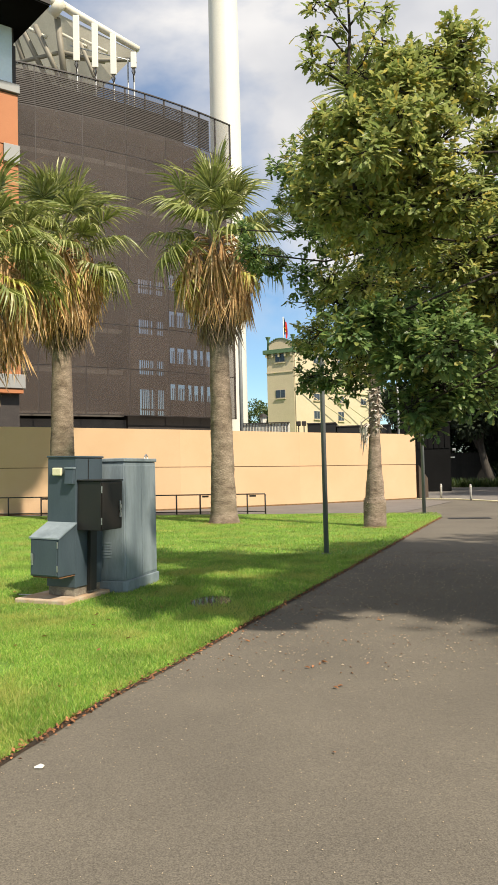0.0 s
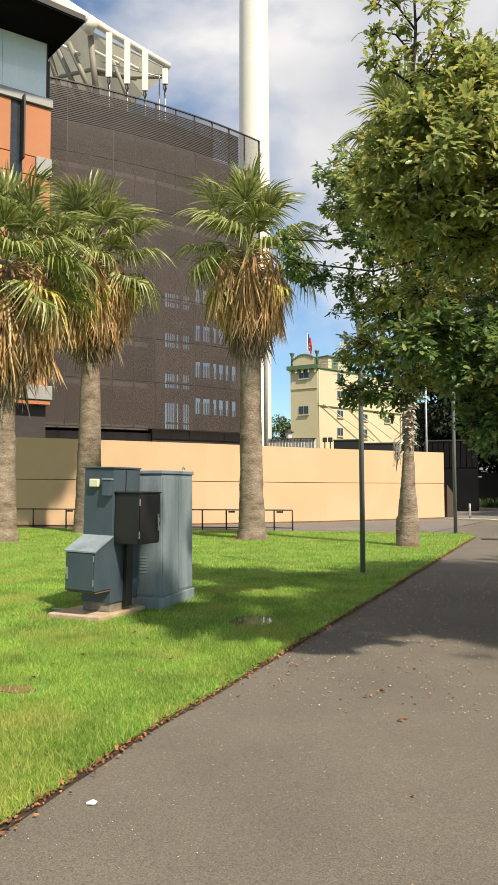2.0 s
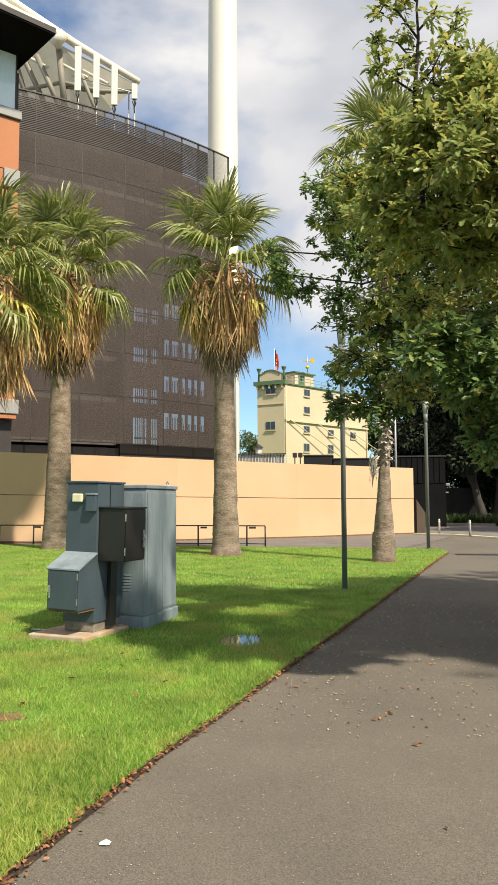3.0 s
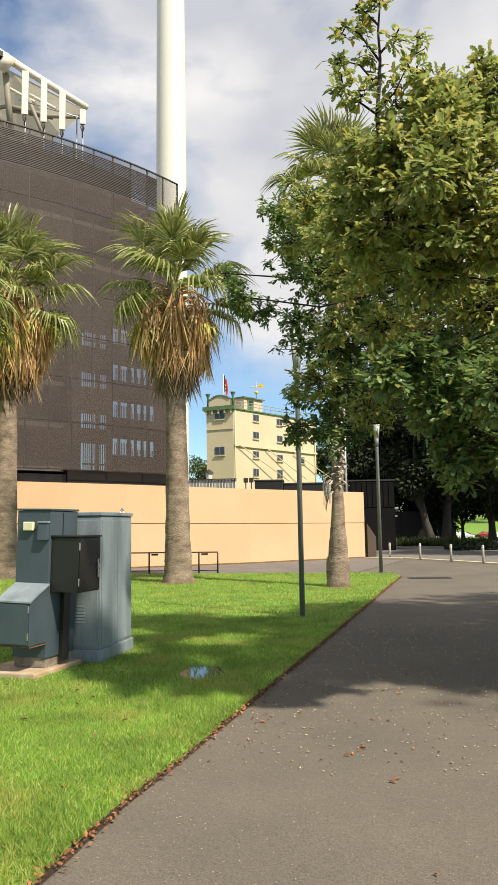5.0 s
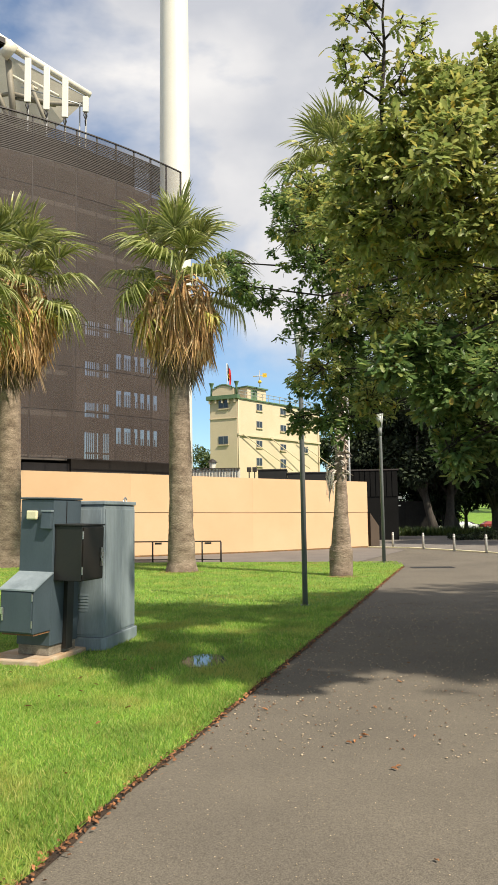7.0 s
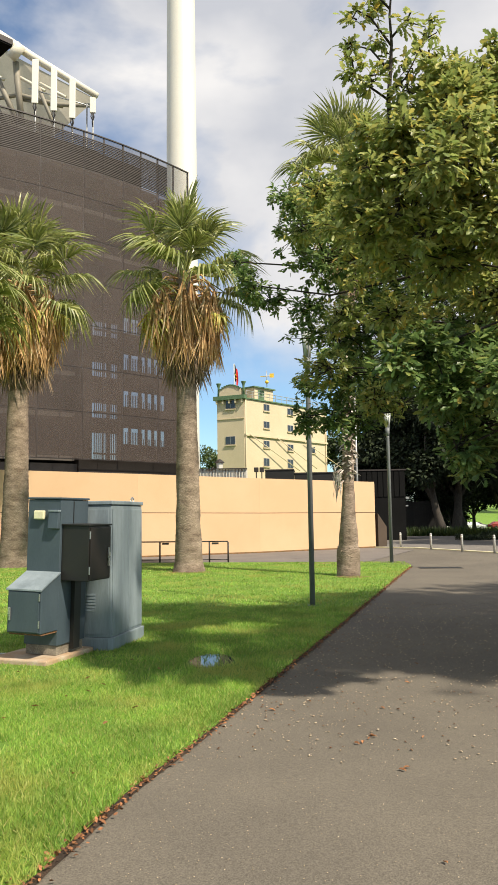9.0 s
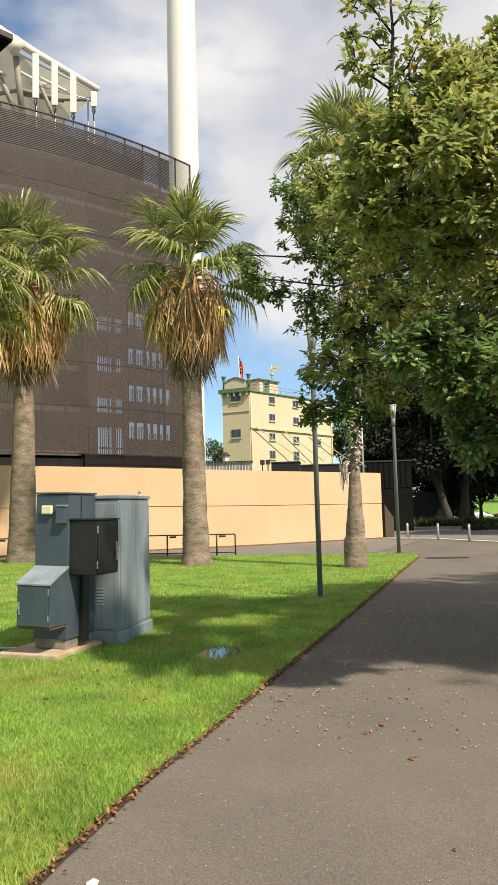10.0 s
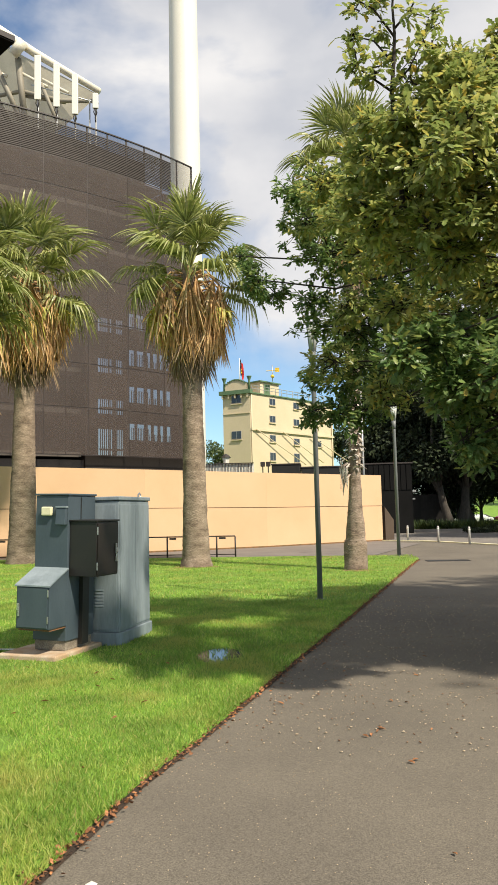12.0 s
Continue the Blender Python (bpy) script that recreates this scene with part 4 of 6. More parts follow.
sb = part("side_box", MB().box((0.002, 0.04, 0.99), (0.42, 0.60, 1.72)), M_BLACKBOX, kiosk, "charcoal side cabinet", bevel=0.006)
part("hood", MB().box((0.001, 0.02, 1.722), (0.435, 0.62, 1.745)), M_BLACKBOX, sb, bevel=0.005)
part("door", MB().box((0.422, 0.06, 1.01), (0.436, 0.58, 1.70)), M_BROWNBOX, sb, "brownish black hinged door", bevel=0.004)
part("handle", MB().box((0.437, 0.50, 1.28), (0.456, 0.53, 1.42)).box((0.456, 0.49, 1.30), (0.468, 0.54, 1.36)), M_STEEL, sb, "steel lever handle", bevel=0.003)
part("padlock", MB().box((0.443, 0.50, 1.17), (0.463, 0.54, 1.235)).tube([(0.453, 0.52, 1.235), (0.453, 0.52, 1.28)], 0.012, 8), M_STEEL, sb)
for z in (1.08, 1.55):
    part("hinge", MB().tube([(0.43, 0.052, z), (0.43, 0.052, z + 0.1)], 0.010, 8), M_STEEL, sb)
part("conduit_channel", MB().box((0.002, 0.30, 0.05), (0.06, 0.46, 0.99)), M_BLACKBOX, kiosk)
part("bulkhead_light", MB().box((-0.40, -0.055, 1.80), (-0.24, -0.002, 1.92)), M_CREAM, kiosk, "cream plastic bulkhead light", bevel=0.014)
vb = part("vent_cover", MB().add([(-0.16, -0.002, 1.68), (-0.01, -0.002, 1.68), (-0.01, -0.07, 1.68), (-0.16, -0.07, 1.68), (-0.16, -0.002, 1.92), (-0.01, -0.002, 1.92), (-0.01, -0.05, 1.90), (-0.16, -0.05, 1.90)],
          [(0, 1, 2, 3), (7, 6, 5, 4), (3, 2, 6, 7), (2, 1, 5, 6), (1, 0, 4, 5), (0, 3, 7, 4)]), M_TEAL, kiosk, bevel=0.005)
part("lid", MB().box((-0.17, -0.06, 1.905), (0.0, -0.001, 1.93)), M_TEAL2, vb, bevel=0.004)

rod = thing("conduit_offcut", pose(-3.97, 9.55, 0.05, 0, 0, -10), "pale plastic conduit lying in the grass by the slab", "pipe")
part("pipe", MB().tube([(-0.2, 0, 0), (0.2, 0, 0.01)], 0.012, 10), M_STEEL2, rod, "", True)
part("end_cap", MB().tube([(-0.215, 0, 0), (-0.19, 0, 0)], 0.016, 10), M_DARKMETAL, rod)

CB = pose(-2.56, 9.99, 0, 0, 0, -8)
tk = thing("transformer_kiosk", CB, "weathered grey-blue steel transformer cabinet on the lawn", "utility box")
part("base", MB().prism([(-0.93, -0.03), (-0.03, -0.03), (0.03, 0.05), (0.03, 1.23), (-0.93, 1.23)], 0.0, 0.20), M_TEAL2, tk, bevel=0.012)
part("body", MB().box((-0.9, 0, 0.20), (0, 1.2, 2.09)), M_TEAL2, tk, bevel=0.014)
part("roof", MB().box((-0.92, -0.02, 2.092), (0.02, 1.22, 2.15)), M_TEAL2, tk, bevel=0.012)
part("door", MB().box((0.001, 0.03, 0.24), (0.012, 0.60, 2.03)), M_TEAL2, tk, bevel=0.004)
part("door", MB().box((0.001, 0.615, 0.24), (0.012, 1.17, 2.03)), M_TEAL2, tk, bevel=0.004)
part("front_panel", MB().box((-0.86, -0.010, 0.24), (-0.04, -0.001, 2.03)), M_TEAL2, tk, bevel=0.004)
for k in range(6):
    part("louvre", MB().add([(-0.42, -0.011, 0.56 + k * 0.045), (-0.24, -0.011, 0.56 + k * 0.045), (-0.24, -0.018, 0.565 + k * 0.045), (-0.42, -0.018, 0.565 + k * 0.045), (-0.42, -0.011, 0.595 + k * 0.045), (-0.24, -0.011, 0.595 + k * 0.045)],
         [(0, 1, 2, 3), (3, 2, 5, 4), (0, 3, 4), (1, 5, 2)]), M_TEAL2, tk)
part("lifting_eye", MB().tube([(-0.1, 1.0, 2.15), (-0.1, 1.0, 2.19), (-0.1, 1.05, 2.22), (-0.1, 1.1, 2.19), (-0.1, 1.1, 2.15)], 0.012, 6), M_STEEL, tk)


# ---------- scattering ----------
def scatter(name, base_v, base_f, rot, off, material):
    """One mesh out of many placed copies of a small leaf shape."""
    bv, bf = np.array(base_v, float), np.array(base_f, int)
    V = np.einsum("nij,kj->nki", rot, bv) + off[:, None, :]
    F = bf[None] + (np.arange(len(off)) * len(bv))[:, None, None]
    me = bpy.data.meshes.new(name)
    V, F = V.reshape(-1, 3), F.reshape(-1, bf.shape[1])
    me.vertices.add(len(V))
    me.vertices.foreach_set("co", V.ravel())
    k = bf.shape[1]
    me.loops.add(F.size)
    me.loops.foreach_set("vertex_index", F.ravel().astype(np.int32))
    me.polygons.add(len(F))
    me.polygons.foreach_set("loop_start", np.arange(0, F.size, k, dtype=np.int32))
    me.polygons.foreach_set("loop_total", np.full(len(F), k, dtype=np.int32))
    me.materials.append(material)
    me.update(calc_edges=True)
    return me


def frames_from(axis, normal, size):
    """Rotation-and-scale matrices whose x follows axis and whose z leans to normal."""
    x = axis / np.linalg.norm(axis, axis=1, keepdims=True)
    z = normal - (normal * x).sum(1, keepdims=True) * x
    z /= np.linalg.norm(z, axis=1, keepdims=True) + 1e-9
    y = np.cross(z, x)
    return np.stack([x, y, z], axis=2) * np.asarray(size)[:, None, None]


# ---------- palms ----------
def strip(mb, pts, side, widths, pleat=0.0):
    k = len(mb.v)
    for p, w in zip(pts[:-1], widths):
        mb.v.append(tuple(p - side * w + Vector((0, 0, pleat))))
        mb.v.append(tuple(p + side * w - Vector((0, 0, pleat))))
    mb.v.append(tuple(pts[-1]))
    n = len(pts) - 1
    for i in range(n - 1):
        a = k + 2 * i
        mb.f.append((a, a + 1, a + 3, a + 2))
    mb.f.append((k + 2 * n - 2, k + 2 * n - 1, k + 2 * n))


def green_frond(seed, droop, reach=1.35, blade=1.2, nseg=46):
    """Fan leaf on a stalk: leaflets joined near the stalk, their tips splitting and hanging."""
    rng = random.Random(seed)
    mb = MB()
    end = Vector((reach, 0, 0.12 - 0.22 * droop))
    mb.tube([(0, 0, 0), (reach * 0.5, 0, 0.14), end], [0.035, 0.024, 0.016], 5)
    for i in range(nseg):
        a = -2.2 + 4.4 * i / (nseg - 1) + rng.uniform(-0.05, 0.05)
        ln = blade * (0.70 + 0.30 * math.cos(a * 0.62)) * rng.uniform(0.82, 1.08)
        d = Vector((math.cos(a), math.sin(a) * 0.92, 0.12 + 0.30 * abs(math.sin(a))))
        rib = 0.28 * max(0.0, math.cos(a))
        side = Vector((-math.sin(a), math.cos(a), 0))
        sway = Vector((rng.uniform(-0.05, 0.05), rng.uniform(-0.08, 0.08), 0))
        loose = rng.uniform(0.75, 1.35)
        pts = []
        for s in (0.04, 0.28, 0.5, 0.68, 0.85, 1.0):
            hang = droop * (0.10 * s * s + 1.05 * loose * max(0, s - 0.42) ** 1.7)
            reach_s = s - 0.20 * droop * max(0, s - 0.5)
            pts.append(end + Vector((rib * 0.5, 0, -0.10 * rib)) + d * (ln * reach_s) - Vector((0, 0, ln * hang)) + sway * (s * s))
        w = 0.5 * ln * 4.4 / nseg
        strip(mb, pts, side, [0.010, w * 0.46, w * 0.52, w * 0.36, w * 0.20, 0], 0.014 if i % 2 else -0.014)
    return mb


def dead_frond(seed, nseg=56, out=0.56):
    """Dry fan folded down against the trunk, in ragged strips."""
    rng = random.Random(seed)
    mb = MB()
    end = Vector((out, 0, -0.30))
    mb.tube([(0, 0, 0), (out * 0.7, 0, 0.0), end], [0.03, 0.022, 0.016], 5)
    for i in range(nseg):
        a = rng.uniform(-1, 1)
        d = Vector((rng.uniform(-0.20, 0.10), a * 0.24, -1)).normalized()
        ln = rng.uniform(0.6, 1.5)
        bend = Vector((rng.uniform(-0.34, 0.04), rng.uniform(-0.12, 0.12), 0))
        side = Vector((rng.uniform(-1, 1), rng.uniform(-1, 1), 0)).normalized()
        pts = [end + d * (ln * s) + bend * (s * s) for s in (0, 0.3, 0.65, 1.0)]
        strip(mb, pts, side, [0.008, 0.020, 0.015, 0])
    return mb


GREEN = [green_frond(k, dr).mesh("frond", M_FROND) for k, dr in ((1, 0.55), (2, 0.9), (3, 1.2), (4, 1.5), (5, 0.3), (6, 1.0), (7, 1.35))]
YELLOW = [green_frond(k, dr, 1.0, 1.05, 38).mesh("frond", M_FRONDY) for k, dr in ((11, 1.1), (12, 1.5), (13, 0.8))]
DEADS = [dead_frond(k).mesh("dead_frond", M_DEAD) for k in (21, 22, 23, 24)]
OLDS = [dead_frond(k, 40, 0.34).mesh("dead_frond", M_DEAD2) for k in (31, 32, 33)]


def palm_trunk(h, prof, seed, wob=0.012, lean=(0, 0)):
    """Ringed trunk; prof gives (height, radius) pairs."""
    mb = MB()
    n, rows = 28, int(h / 0.085)
    for i in range(rows + 1):
        z = h * i / rows
        for (z0, r0), (z1, r1) in zip(prof, prof[1:]):
            if z0 <= z <= z1:
                r = r0 + (r1 - r0) * (z - z0) / (z1 - z0)
        ring = (i % 2) * 0.008 * r / 0.4
        for k in range(n):
            a = 2 * math.pi * k / n
            rr = r + ring + wob * 2.2 * noise.noise((math.cos(a) * 2 + seed, math.sin(a) * 2, z * 1.4)) + wob * noise.noise((math.cos(a) * 9, math.sin(a) * 9 + seed, z * 7))
            mb.v.append((math.cos(a) * rr + lean[0] * z / h, math.sin(a) * rr + lean[1] * z / h, z))
    for i in range(rows):
        for k in range(n):
            a, b = i * n + k, i * n + (k + 1) % n
            mb.f.append((a, b, b + n, a + n))
    return mb


def fan_palm(x, y, zc, prof, seed, label, green=30, yellow=6, dead=84, skirt=3.4, spread=1.0, lean=(0, 0), turn=0.0, shag=1.0):
    rng = random.Random(seed)
    pm = thing("fan_palm", pose(x, y, 0), label, "palm tree", "palms on the lawn")
    top = Vector((lean[0], lean[1], zc))
    part("trunk", palm_trunk(zc, prof, seed, lean=lean), M_PALMTRUNK, pm, "ringed grey-brown palm trunk", True)
    for i in range(green):
        f = i / (green - 1)
        az = i * 2.39996 + turn + rng.uniform(-0.25, 0.25)
        el = 78 - 96 * f ** 0.9 + rng.uniform(-11, 11)
        me = GREEN[4] if f < 0.12 else GREEN[(0, 5, 1, 2, 6, 3)[min(5, int(f * 5.2 + rng.uniform(0, 1.2)))]]
        m = Matrix.Translation(top + Vector((0, 0, 0.10 - 0.6 * f))) @ pose(0, 0, 0, 0, 0, math.degrees(az)) @ pose(0, 0, 0, rng.uniform(-22, 22), -el, 0) @ Matrix.Scale(spread * rng.uniform(0.84, 1.1), 4)
        part("frond", me, None, pm, m=m)
    for i in range(yellow):
        az = i * 2.39996 + turn + 1.1 + rng.uniform(-0.3, 0.3)
        el = -12 - 30 * rng.random()
        m = Matrix.Translation(top + Vector((0, 0, -0.55 - 0.5 * rng.random()))) @ pose(0, 0, 0, 0, 0, math.degrees(az)) @ pose(0, 0, 0, rng.uniform(-14, 14), -el, 0) @ Matrix.Scale(spread * rng.uniform(0.75, 1.0), 4)
        part("yellowing_frond", YELLOW[i % 3], None, pm, m=m)
    for i in range(dead):
        f = (i + 0.5) / dead
        az = i * 2.39996 + rng.uniform(-0.3, 0.3)
        z = zc - 0.15 - (skirt - 1.6) * f
        sc = spread * (1.2 - 0.3 * f) * rng.uniform(0.8, 1.12)
        m = Matrix.Translation((lean[0], lean[1], z)) @ pose(0, 0, 0, rng.uniform(-9, 9), rng.uniform(-16, 8), math.degrees(az)) @ Matrix.Diagonal((sc * shag, sc * (0.4 + 0.6 * shag), sc, 1.0))
        part("dead_frond", OLDS[i % 3] if f > 0.72 or i % 6 == 0 else DEADS[i % 4], None, pm, m=m)
    # stalks of old fruit
    for i in range(7):
        az, r = rng.uniform(0, 6.28), rng.uniform(1.3, 2.0)
        p = [top + Vector((math.cos(az) * r * s, math.sin(az) * r * s, -0.2 + 0.5 * s - 2.6 * s * s * s)) for s in (0, 0.35, 0.7, 0.9, 1.0)]
        part("fruit_stalk", MB().tube(p, [0.022, 0.018, 0.012, 0.008, 0.005], 5), M_STALK, pm)
    return pm


fan_palm(-4.05, 25.45, 10.75, [(0, 0.56), (0.35, 0.49), (1.6, 0.43), (6.5, 0.335), (12, 0.30)], 5, "tall fan palm with a shaggy brown skirt of dead fronds", green=28, yellow=9, dead=110, lean=(-0.1, 0), turn=0.4, skirt=4.2, spread=1.22, shag=1.3)
fan_palm(-11.65, 28.6, 11.85, [(0, 0.66), (0.4, 0.58), (1.6, 0.52), (6.5, 0.40), (12, 0.34)], 8, "tall fan palm with thick trunk and drooping skirt", green=32, yellow=11, dead=150, shag=1.5, skirt=4.5, spread=1.38, lean=(0.1, 0), turn=1.7)
fan_palm(-12.5, 23.0, 9.9, [(0, 0.62), (0.4, 0.55), (1.6, 0.48), (6.5, 0.38), (12, 0.34)], 13, "fan palm with long drooping fronds and tan skirt", green=32, yellow=11, dead=150, shag=1.6, skirt=4.7, spread=1.42, turn=2.9)
p3 = fan_palm(1.37, 23.1, 13.2, [(0, 0.36), (0.84, 0.35), (0.9, 0.30), (1.5, 0.27), (2.1, 0.215), (2.8, 0.175), (13.4, 0.165)], 21, "slender fan palm with ragged boots on its trunk", green=26, yellow=5, dead=60, skirt=5.2, spread=0.98, lean=(0.3, 0), turn=0.9)
rng = random.Random(77)
boot = MB()
for i in range(420):
    a, z = rng.uniform(0, 6.28), rng.uniform(3.1, 4.6) if i < 110 else rng.uniform(4.4, 10.0)
    r = 0.15
    base = Vector((math.cos(a) * r + 0.3 * z / 12.7, math.sin(a) * r, z))
    out = Vector((math.cos(a), math.sin(a), rng.uniform(-0.9, 1.4))).normalized()
    ln = rng.uniform(0.08, 0.24)
    side = Vector((-math.sin(a), math.cos(a), rng.uniform(-0.3, 0.3)))
    strip(boot, [base, base + out * ln * 0.55, base + out * ln + Vector((0, 0, -0.05))], side, [rng.uniform(0.04, 0.09), 0.05])
for i in range(20):
    a, z = rng.uniform(2.0, 4.3), rng.uniform(2.7, 3.6)
    base = Vector((math.cos(a) * 0.19, math.sin(a) * 0.19, z))
    strip(boot, [base, base + Vector((math.cos(a) * 0.16, math.sin(a) * 0.16, -0.10)), base + Vector((math.cos(a) * 0.22, math.sin(a) * 0.22, -0.5))], Vector((-math.sin(a), math.cos(a), 0)), [0.03, 0.035])
bo = tagged(part("leaf_boot_fibre", boot, M_PALMRAG, p3, "ragged grey-brown leaf bases"), kind="stuff")
so = bo.modifiers.new("thick", "SOLIDIFY")
so.thickness = 0.012
knob = MB()
for i in range(260):
    a, z = rng.uniform(0, 6.28), rng.uniform(0.03, 0.92)
    r = 0.325 + rng.uniform(-0.01, 0.02)
    c = Vector((math.cos(a) * r, math.sin(a) * r, z))
    s = rng.uniform(0.025, 0.055)
    t = Vector((-math.sin(a), math.cos(a), 0))
    n = Vector((math.cos(a), math.sin(a), 0))
    u = Vector((0, 0, 1))
    knob.add([c - t * s, c - u * s * 0.7, c + t * s, c + u * s * 0.7, c + n * s * 0.7], [(0, 1, 4), (1, 2, 4), (2, 3, 4), (3, 0, 4)])
tagged(part("root_boss", knob, M_PALMTRUNK, p3, "knobbly rough base of the trunk"), kind="stuff")

# ---------- oak over the path ----------
LEAF_V = [(0, 0, 0), (0.18, 0.07, 0.02), (0.30, 0.17, 0.03), (0.42, 0.12, 0.02), (0.55, 0.24, 0.02), (0.68, 0.14, 0.0), (0.82, 0.19, -0.03), (1.0, 0.02, -0.10),
          (0.82, -0.19, -0.03), (0.68, -0.14, 0.0), (0.55, -0.24, 0.02), (0.42, -0.12, 0.02), (0.30, -0.17, 0.03), (0.18, -0.07, 0.02), (0.5, 0, -0.03)]
LEAF_V = [(px, py * 0.95, pz) for px, py, pz in LEAF_V]
LEAF_F = [(0, 1, 13), (1, 2, 3), (1, 3, 14), (3, 4, 5), (3, 5, 14), (5, 6, 7), (5, 7, 14), (13, 11, 12), (13, 14, 11), (11, 9, 10), (11, 14, 9), (9, 7, 8), (9, 14, 7), (1, 14, 13)]
OAK = (6.6, 7.8)
# clumps of the crown: x, y, z, radius, tufts
SPIRE_CLUMPS = [(0.84, 6.3, 6.19, 0.13, 9), (0.81, 6.5, 6.59, 0.1, 7), (0.88, 6.4, 6.82, 0.1, 7), (1.06, 6.6, 7.16, 0.11, 7), (1.23, 6.4, 7.1, 0.09, 6), (1.34, 6.5, 7.48, 0.12, 8), (1.39, 6.3, 6.7, 0.1, 6), (1.59, 6.5, 6.7, 0.11, 7), (1.51, 6.3, 6.31, 0.13, 9), (1.39, 6.6, 6.34, 0.11, 7), (1.11, 6.5, 6.65, 0.1, 5), (1.01, 6.4, 6.13, 0.14, 11), (1.37, 6.4, 6.01, 0.13, 10), (1.12, 6.6, 6.95, 0.07, 4), (1.15, 6.5, 7.46, 0.1, 6), (1.17, 6.6, 6.48, 0.08, 4)]
SHOULDER_CLUMPS = [(1.7, 6.2, 6.07, 0.15, 16), (1.77, 6.0, 5.7, 0.2, 30), (1.57, 6.2, 5.77, 0.18, 24), (1.6, 5.8, 5.27, 0.22, 34), (1.28, 6.0, 5.42, 0.22, 34), (0.99, 6.2, 5.54, 0.15, 18)]
TOP_CLUMPS = [(1.55, 7.00, 6.12, 0.25, 30), (1.87, 6.30, 5.89, 0.29, 44), (2.39, 6.70, 6.59, 0.18, 14), (2.39, 7.10, 6.14, 0.35, 48), (1.66, 6.40, 5.44, 0.40, 70), (1.26, 6.80, 5.54, 0.40, 64), (2.01, 6.10, 5.10, 0.41, 76), (1.87, 6.50, 4.84, 0.46, 84), (1.45, 5.30, 4.75, 0.20, 24), (1.65, 5.40, 5.10, 0.20, 24)]
FRONT_CLUMPS = [(0.96, 6.0, 5.05, 0.2, 26), (1.25, 5.9, 4.93, 0.2, 26), (1.53, 5.8, 4.79, 0.2, 28), (1.86, 5.8, 4.86, 0.2, 28), (2.09, 5.9, 4.58, 0.22, 30), (0.8, 6.2, 4.76, 0.18, 22), (1.1, 6.0, 4.55, 0.2, 26), (1.42, 6.0, 4.43, 0.2, 26), (1.74, 5.9, 4.43, 0.2, 26), (0.46, 9.6, 6.45, 0.3, 30), (0.28, 10.0, 6.12, 0.28, 28), (2.0, 5.8, 5.27, 0.2, 26)]
MID_CLUMPS = [(0.55, 9.8, 6.5, 0.4, 46), (1.0, 9.2, 5.9, 0.4, 46), (1.44, 8.4, 5.0, 0.38, 46), (1.14, 7.4, 4.8, 0.3, 36), (1.95, 9.2, 5.9, 0.5, 56), (1.0, 9.0, 5.2, 0.38, 46), (1.24, 9.1, 3.4, 0.35, 40), (0.6, 10.0, 4.0, 0.35, 40), (1.7, 8.6, 4.2, 0.4, 50), (0.75, 8.6, 5.6, 0.3, 34), (1.9, 8.2, 4.9, 0.4, 50), (2.5, 8.6, 4.6, 0.5, 60), (1.3, 7.6, 4.1, 0.3, 36), (0.8, 9.4, 4.6, 0.34, 40)]
RIM_CLUMPS = [(2.18, 6.7, 6.22, 0.26, 36), (1.99, 6.7, 6.24, 0.26, 36), (2.40, 6.7, 6.30, 0.3, 40), (1.78, 6.7, 6.26, 0.24, 30)] + [(2.41, 7.6, 6.39, 0.2, 26), (2.77, 7.4, 6.15, 0.26, 38), (2.76, 7.2, 5.49, 0.3, 48), (2.67, 7.5, 5.02, 0.3, 50), (2.8, 7.3, 4.41, 0.34, 60), (2.71, 7.6, 3.89, 0.34, 60), (2.81, 7.4, 3.32, 0.36, 64), (2.81, 7.7, 2.83, 0.34, 56)]
SIDE_CLUMPS = [(1.43, 6.90, 4.96, 0.46, 76), (2.21, 6.20, 4.53, 0.44, 76), (0.92, 6.60, 5.28, 0.33, 52), (0.97, 6.30, 4.63, 0.29, 46), (1.77, 6.70, 4.40, 0.47, 80), (2.30, 7.10, 4.15, 0.50, 80), (1.42, 6.40, 3.42, 0.27, 40), (1.92, 6.80, 3.49, 0.40, 64), (2.07, 6.10, 3.13, 0.41, 76), (1.63, 6.50, 3.05, 0.33, 56), (2.07, 6.90, 2.76, 0.40, 60), (1.20, 6.20, 3.26, 0.20, 26), (1.79, 6.60, 2.51, 0.23, 28), (2.01, 7.00, 2.34, 0.14, 12), (2.40, 6.90, 2.70, 0.32, 40)]
REACH_CLUMPS = [(-0.05, 10.70, 6.87, 0.26, 26), (0.18, 11.26, 6.62, 0.50, 60), (0.67, 11.82, 7.33, 0.61, 80), (0.49, 10.84, 5.88, 0.52, 70), (1.01, 11.40, 6.35, 0.73, 100), (1.41, 11.96, 5.63, 0.76, 100), (0.25, 10.98, 5.15, 0.37, 36), (0.65, 11.54, 4.86, 0.60, 80), (1.25, 12.10, 4.98, 0.68, 90), (1.77, 11.12, 5.00, 0.76, 110), (2.48, 11.68, 5.03, 0.79, 110), (0.79, 10.70, 4.03, 0.47, 60), (0.26, 11.26, 3.97, 0.27, 24)]
